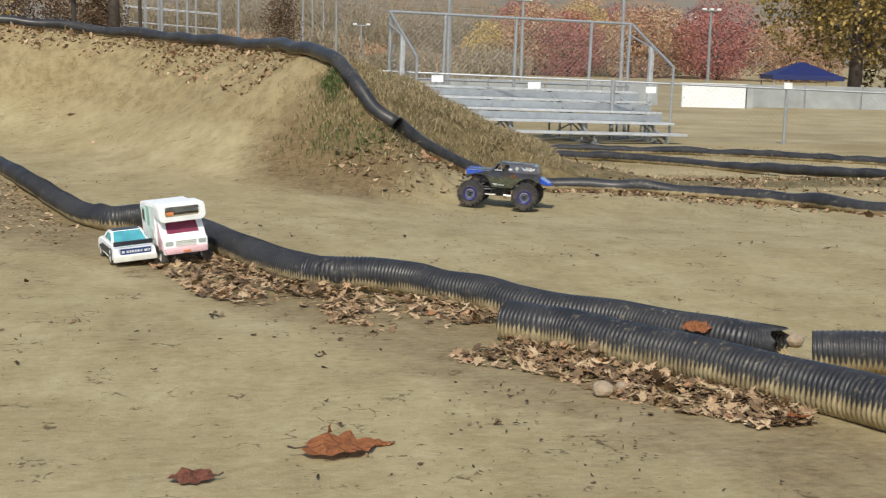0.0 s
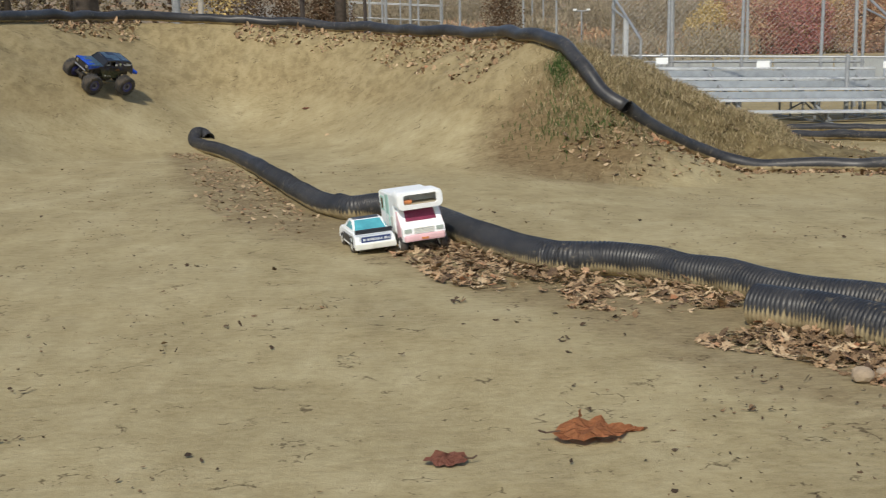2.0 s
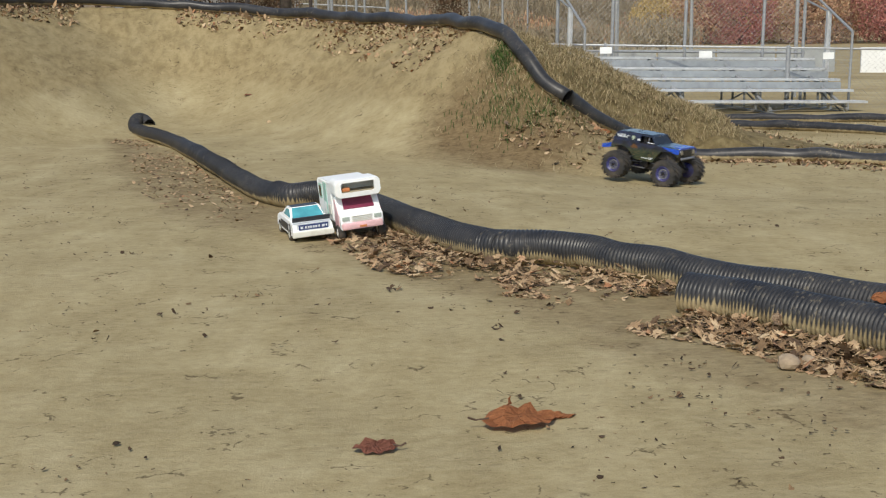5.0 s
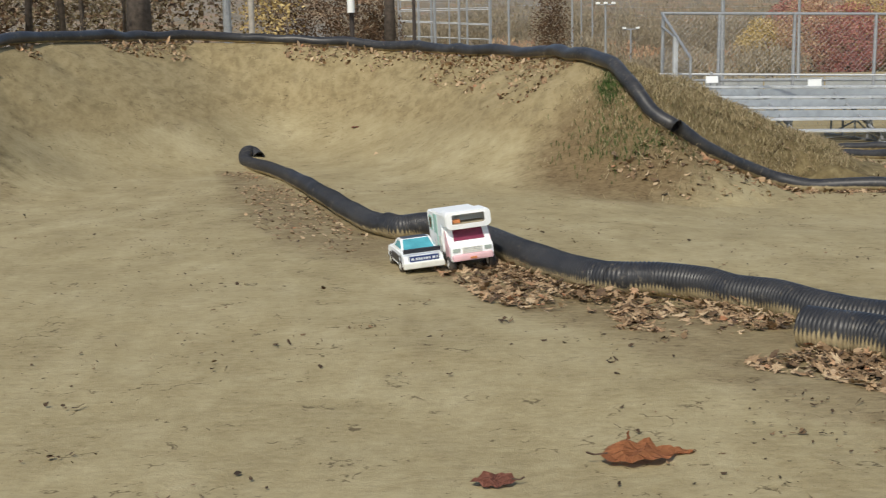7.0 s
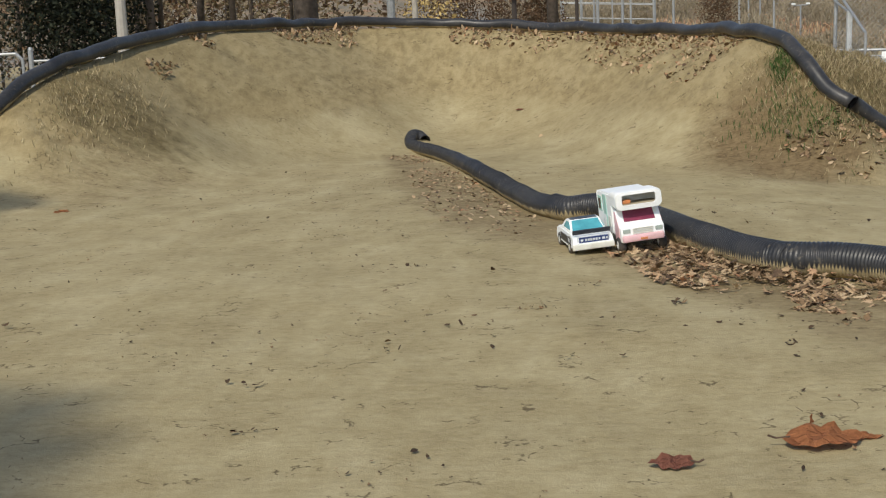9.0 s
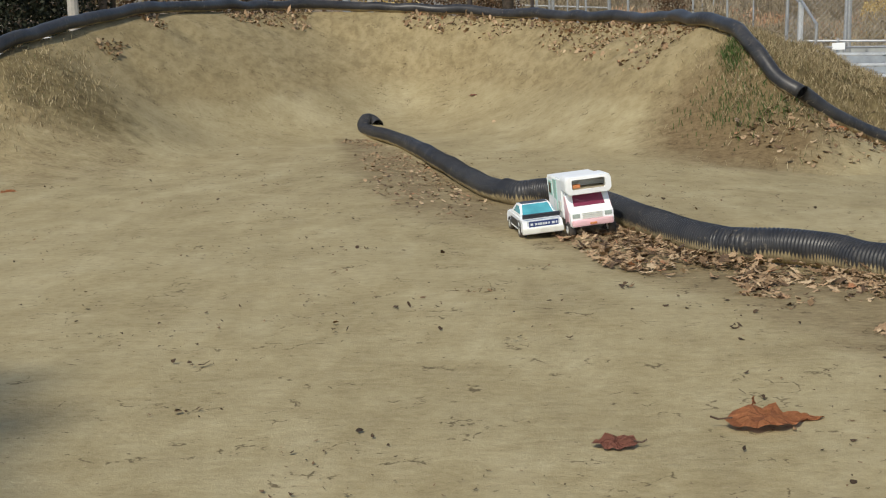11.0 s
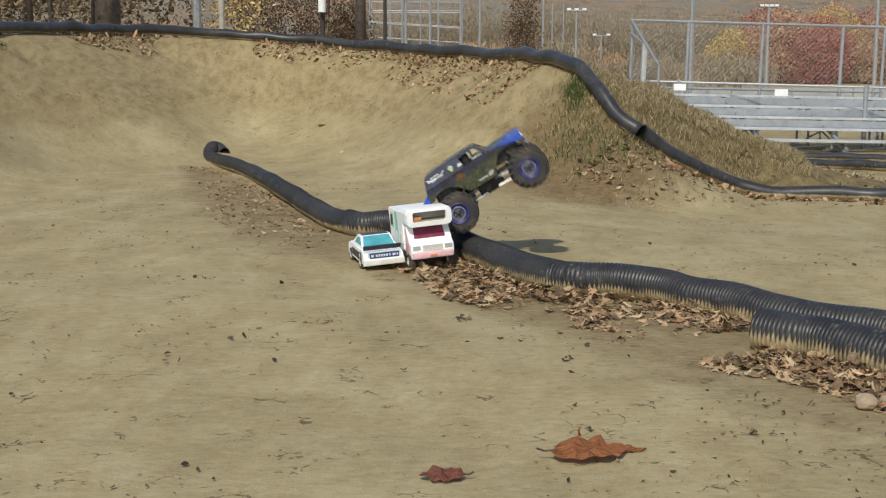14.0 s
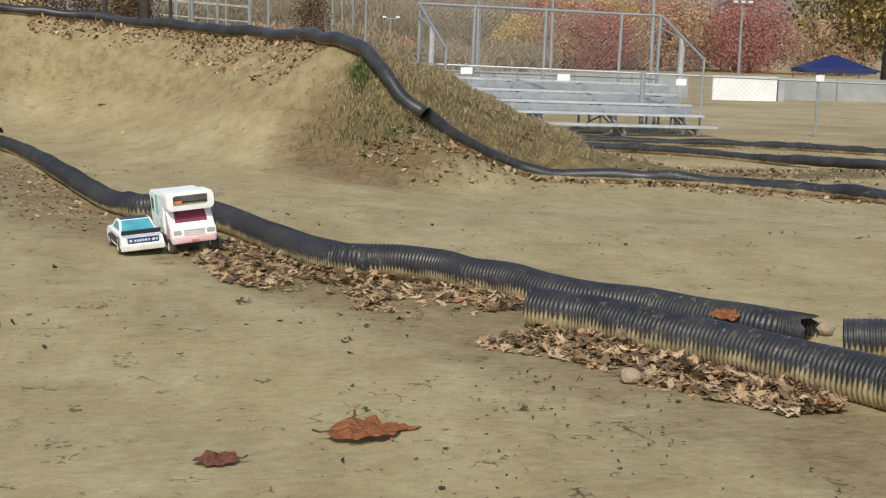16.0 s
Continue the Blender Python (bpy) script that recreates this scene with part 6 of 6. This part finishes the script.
    tagged(mesh_object("woods_trunks", vs, fs, BARK), "bare grey trunks in thin woods", "woods", kind="stuff")
    build_brush("evergreen_thicket", [(-13.4, 27.6, 2.0, 7.5), (-15.8, 27.2, 2.4, 8.0), (-11.9, 28.4, 1.3, 5.0), (-18.5, 27, 2.6, 8), (-12.2, 30, 1.8, 4.2)], F_DARK, "dark evergreen thicket behind a gate", 250, 7000, 0.055, "bush")
    # paving beyond the gate
    bm = bm_box((7.5, 5.5, 0.03), (-11.8, 23.8, z_at(-11.8, 23.8) + 0.0), 0.004)
    me = bpy.data.meshes.new("paved_path")
    bm.to_mesh(me)
    bm.free()
    me.materials.append(PAVED)
    tagged(new("paved_path", me), "grey paved path beyond the gate", "path", kind="structure")
    # trees behind the viewer that throw their shade onto the track
    build_tree(-8.3, -12.9, 18.4, 14.6, 1.9, F_BROWN, "tall thinning tree shading the side of the track", 71, 2600, 0.16, 0.2, gap=-0.1)
    build_tree(-9.4, -5.0, 15.2, 13.6, 1.1, F_BROWN, "thinning tree beside the track, casting thin shade", 72, 900, 0.14, 0.14, gap=-0.05)


def build_hill():
    m, nt, b = nodes_of("autumn_hillside")
    v = coords(nt)
    n = noise_tex(nt, 0.22, 6, 0.7, v)
    n2 = noise_tex(nt, 0.03, 3, 0.6, v)
    # autumn tones, lightened for the haze before the hill
    col = ramp(nt, n, [(0.30, (0.11, 0.10, 0.075)), (0.45, (0.20, 0.165, 0.11)), (0.56, (0.29, 0.20, 0.11)), (0.64, (0.33, 0.17, 0.10)), (0.75, (0.26, 0.235, 0.16))])
    col = mix(nt, grey(nt, n2, 0.4, 0.65), col, (0.22, 0.20, 0.165))
    nt.links.new(col, b.inputs["Base Color"])
    b.inputs["Roughness"].default_value = 1.0
    bump(nt, b, n, 0.5, 4.0)
    xs = np.linspace(-420, 420, 150)
    rows = [(190, -1.5), (230, 4), (280, 13), (340, 26), (410, 40), (480, 52), (560, 58), (640, 40), (720, 5), (760, -3)]
    verts, faces = [], []
    for y, z in rows:
        for x in xs:
            k = 1 + 0.25 * noise.noise((x * 0.008, y * 0.004, 2))
            verts.append((x, y + 25 * noise.noise((x * 0.01, 1, 0)), z * k + (1.6 * noise.noise((x * 0.09, y * 0.09, 4)) if z > 2 else 0)))
    w = len(xs)
    for r in range(len(rows) - 1):
        for c in range(w - 1):
            faces.append((r * w + c, r * w + c + 1, (r + 1) * w + c + 1, (r + 1) * w + c))
    ob = mesh_object("hillside", verts, faces, m)
    tagged(ob, "distant wooded hillside in dull autumn colours", "hill", kind="structure")
    rng = random.Random(4)
    for k, (x, y) in enumerate(((92, 238), (100, 242), (117, 236), (124, 240), (140, 235))):
        z = 4.6 + 0.5 * rng.random() + (y - 232) * 0.2
        h = thing("house", pose(x, y, z - 1.5, 0, 0, rng.uniform(-20, 20)), "small pale house on a far hillside", "house", "houses on the hill")
        part("wall", bm_box((5, 4, 3.4), (0, 0, 1.7), 0.02), HOUSE_WALL, h)
        roof = bm_shell([(-2.9, 3.4), (2.9, 3.4), (0, 4.9)], 2.3)
        part("roof", roof, HOUSE_ROOF, h)
        for x2 in (-1.3, 1.3):
            part("window", bm_box((0.9, 0.06, 1.0), (x2, -2.0, 1.9), 0.01), GREY_SCREEN, h)


build_fence()
build_bleachers()
build_far_field()
build_poles()
build_gate()
build_woods()
build_hill()


# ---------------------------------------------------------------- movement
def motions():
    # seconds, x, y, z, roll, pitch, heading of the truck
    drive = [
        (0, 2.332, 9.643, -0.132, 1, 2, 158), (0.2, 1.684, 9.590, -0.056, -3, 5, 142), (0.4, 1.136, 9.603, 0.001, -2, 4, 122),
        (0.6, 0.624, 10.088, 0.015, 1, 3, 110), (0.8, 0.152, 10.710, -0.008, 0, 2, 97), (1, -0.165, 11.602, 0.039, -2, 2, 94),
        (1.2, -0.423, 12.548, 0.079, -8, 5, 103), (1.4, -1.028, 13.926, 0.193, -20, 4, 150), (1.6, -1.983, 14.842, 0.374, -20, 10, 172),
        (1.8, -2.669, 14.481, 0.526, -22, 12, 200), (2, -2.994, 13.541, 0.542, -27, 4, 230), (2.2, -3.067, 12.812, 0.331, -30, -18, 268),
        (2.4, -3.097, 12.168, 0.115, 2, -13, 334), (2.6, -2.996, 12.117, 0.053, 9, -13, 352), (2.8, -2.633, 12.484, -0.009, 13, -13, 374),
        (3, -2.244, 12.344, -0.005, 1, 2, 388), (3.2, -2.095, 12.715, -0.033, 0, 10, 386), (3.4, -1.902, 13.259, -0.053, 0, 29, 378),
        (3.5, -1.850, 13.445, 0.005, 0, 18, 368), (3.6, -1.821, 13.415, -0.010, 0, -7, 363), (3.7, -1.785, 13.216, -0.032, -30, -32, 352),
        (3.8, -1.611, 12.972, -0.017, -6, -9, 332), (3.9, -1.39, 12.90, -0.055, 0, -3, 334), (4, -1.205, 12.75, -0.065, 2, -1, 338), (4.2, -0.69, 12.1, -0.042, 2, 3, 358),
        (4.6, 0.75, 10.1, 0.050, 19, 7, 350), (4.9, 1.8, 9.55, -0.083, 4, -10, 330), (5.15, 2.3, 9, -0.124, -2, 1, 292), (5.35, 2.15, 8.55, -0.100, -0, 4, 235),
        (5.55, 1.45, 8.65, -0.060, 1, 5, 190), (5.8, 0.35, 9.3, -0.005, 1, 0, 160), (6.05, -1.193, 13.285, -0.049, -5, -5, 150), (6.3, -2.666, 13.169, 0.205, -13, 20, 166),
        (6.5, -3.62, 12.1, 0.505, -36, 34, 205), (6.8, -3.69, 10.707, 0.364, -35, 1, 255), (7, -3.62, 9.4, 0.037, -13, -7, 265), (7.5, -4.4, 6.2, 0.006, 0, 0, 255),
        (8.0, -5.2, 4.2, 0.006, 0, 0, 240), (8.6, -6.6, 2.9, 0.006, 0, 0, 200), (9.2, -7.8, 3.1, 0.006, 0, 0, 140), (9.9, -7.9, 4.6, 0.006, 0, 0, 75),
        (10.6, -6.9, 5.8, 0.006, 0, 0, 25), (11.2, -5.0, 6.25, 0.006, 0, 0, 8), (11.6, -3.55, 6.33, 0.006, 0, 0, 6),
        (11.8, -2.95, 6.35, 0.006, 0, 0, 7), (12.0, -2.583, 6.350, 0.006, 0, 0, 8), (12.2, -2.236, 6.345, 0.006, 0, 0, 8), (12.4, -1.883, 6.303, 0.006, 0, 0, 9),
        (12.5, -1.724, 6.285, 0.006, 0, 0, 9), (12.6, -1.565, 6.290, 0.006, 0, 0, 9), (12.8, -1.250, 6.300, 0.006, 0, 0, 10), (13.0, -0.889, 6.401, 0.006, 0, 1, 11),
        (13.1, -0.601, 6.450, 0.010, 0, 3, 12), (13.2, -0.254, 6.416, 0.103, 0, 17.7, 8), (13.3, 0.033, 6.502, 0.405, -3, 74, 6), (13.4, 0.119, 6.584, 0.684, 0, 69.2, 1.5),
        (13.5, 0.209, 6.647, 0.864, 0, 65.9, -3.9), (13.6, 0.235, 6.708, 0.926, 0, 62.1, -4.8), (13.7, 0.293, 6.756, 0.916, 0, 58.6, -5), (13.8, 0.354, 6.794, 0.800, 0, 52.4, -3.9),
        (13.9, 0.388, 6.820, 0.570, 0, 45.5, -2.1), (14.0, 0.439, 6.835, 0.265, 0, 33.4, -1.4), (14.1, 0.561, 6.873, 0.117, 12, -21.5, -9.7), (14.2, 0.766, 6.886, 0.036, 0, 4.3, -5),
        (14.3, 1.058, 6.869, 0.053, 0, 19.8, -4), (14.4, 1.387, 6.850, 0.107, 0, 30.9, 0), (14.5, 1.736, 6.820, 0.108, 0, 33.6, 3), (14.6, 2.137, 6.757, 0.077, 0, 21.3, 3),
        (14.7, 2.540, 6.700, 0.010, 0, 4, 0), (14.8, 2.85, 6.62, -0.002, 0, 0, -4), (15.0, 3.6, 6.4, -0.004, 0, 0, -12), (16.0, 6.6, 5.4, 0.0, 0, 0, -20)]
    rows = [(t, Matrix.Translation((x, y, z)) @ Matrix.Rotation(radians(h), 4, "Z") @ Matrix.Rotation(radians(-p), 4, "Y") @ Matrix.Rotation(radians(r), 4, "X"))
            for t, x, y, z, r, p, h in drive]
    walk(truck, rows)
    # wheels roll with the way gone, at most 80 degrees from one thirtieth of a second to the next
    times = [d[0] for d in drive]
    way = [0.0]
    for a, b in zip(drive, drive[1:]):
        way.append(way[-1] + math.dist(a[1:4], b[1:4]))
    for wheel in truck_wheels:
        base, turn, last, spin = wheel.matrix_basis.copy(), 0.0, 0.0, []
        for n in range(481):
            gone = float(np.interp(n / 30, times, way))
            turn += min(math.degrees((gone - last) / 0.092), 80.0)
            last = gone
            spin.append((n / 30, base @ Matrix.Rotation(radians(turn), 4, "Y")))
        walk(wheel, spin)
    # the landing truck shoves both toys aside
    for toy, at in ((camper, CAMPER_AT), (toy_car, CAR_AT)):
        after = Matrix.Translation((-0.083, -0.055, 0)) @ at
        walk(toy, [(0, at), (14.0, at), (14.12, after), (16, after)])


motions()
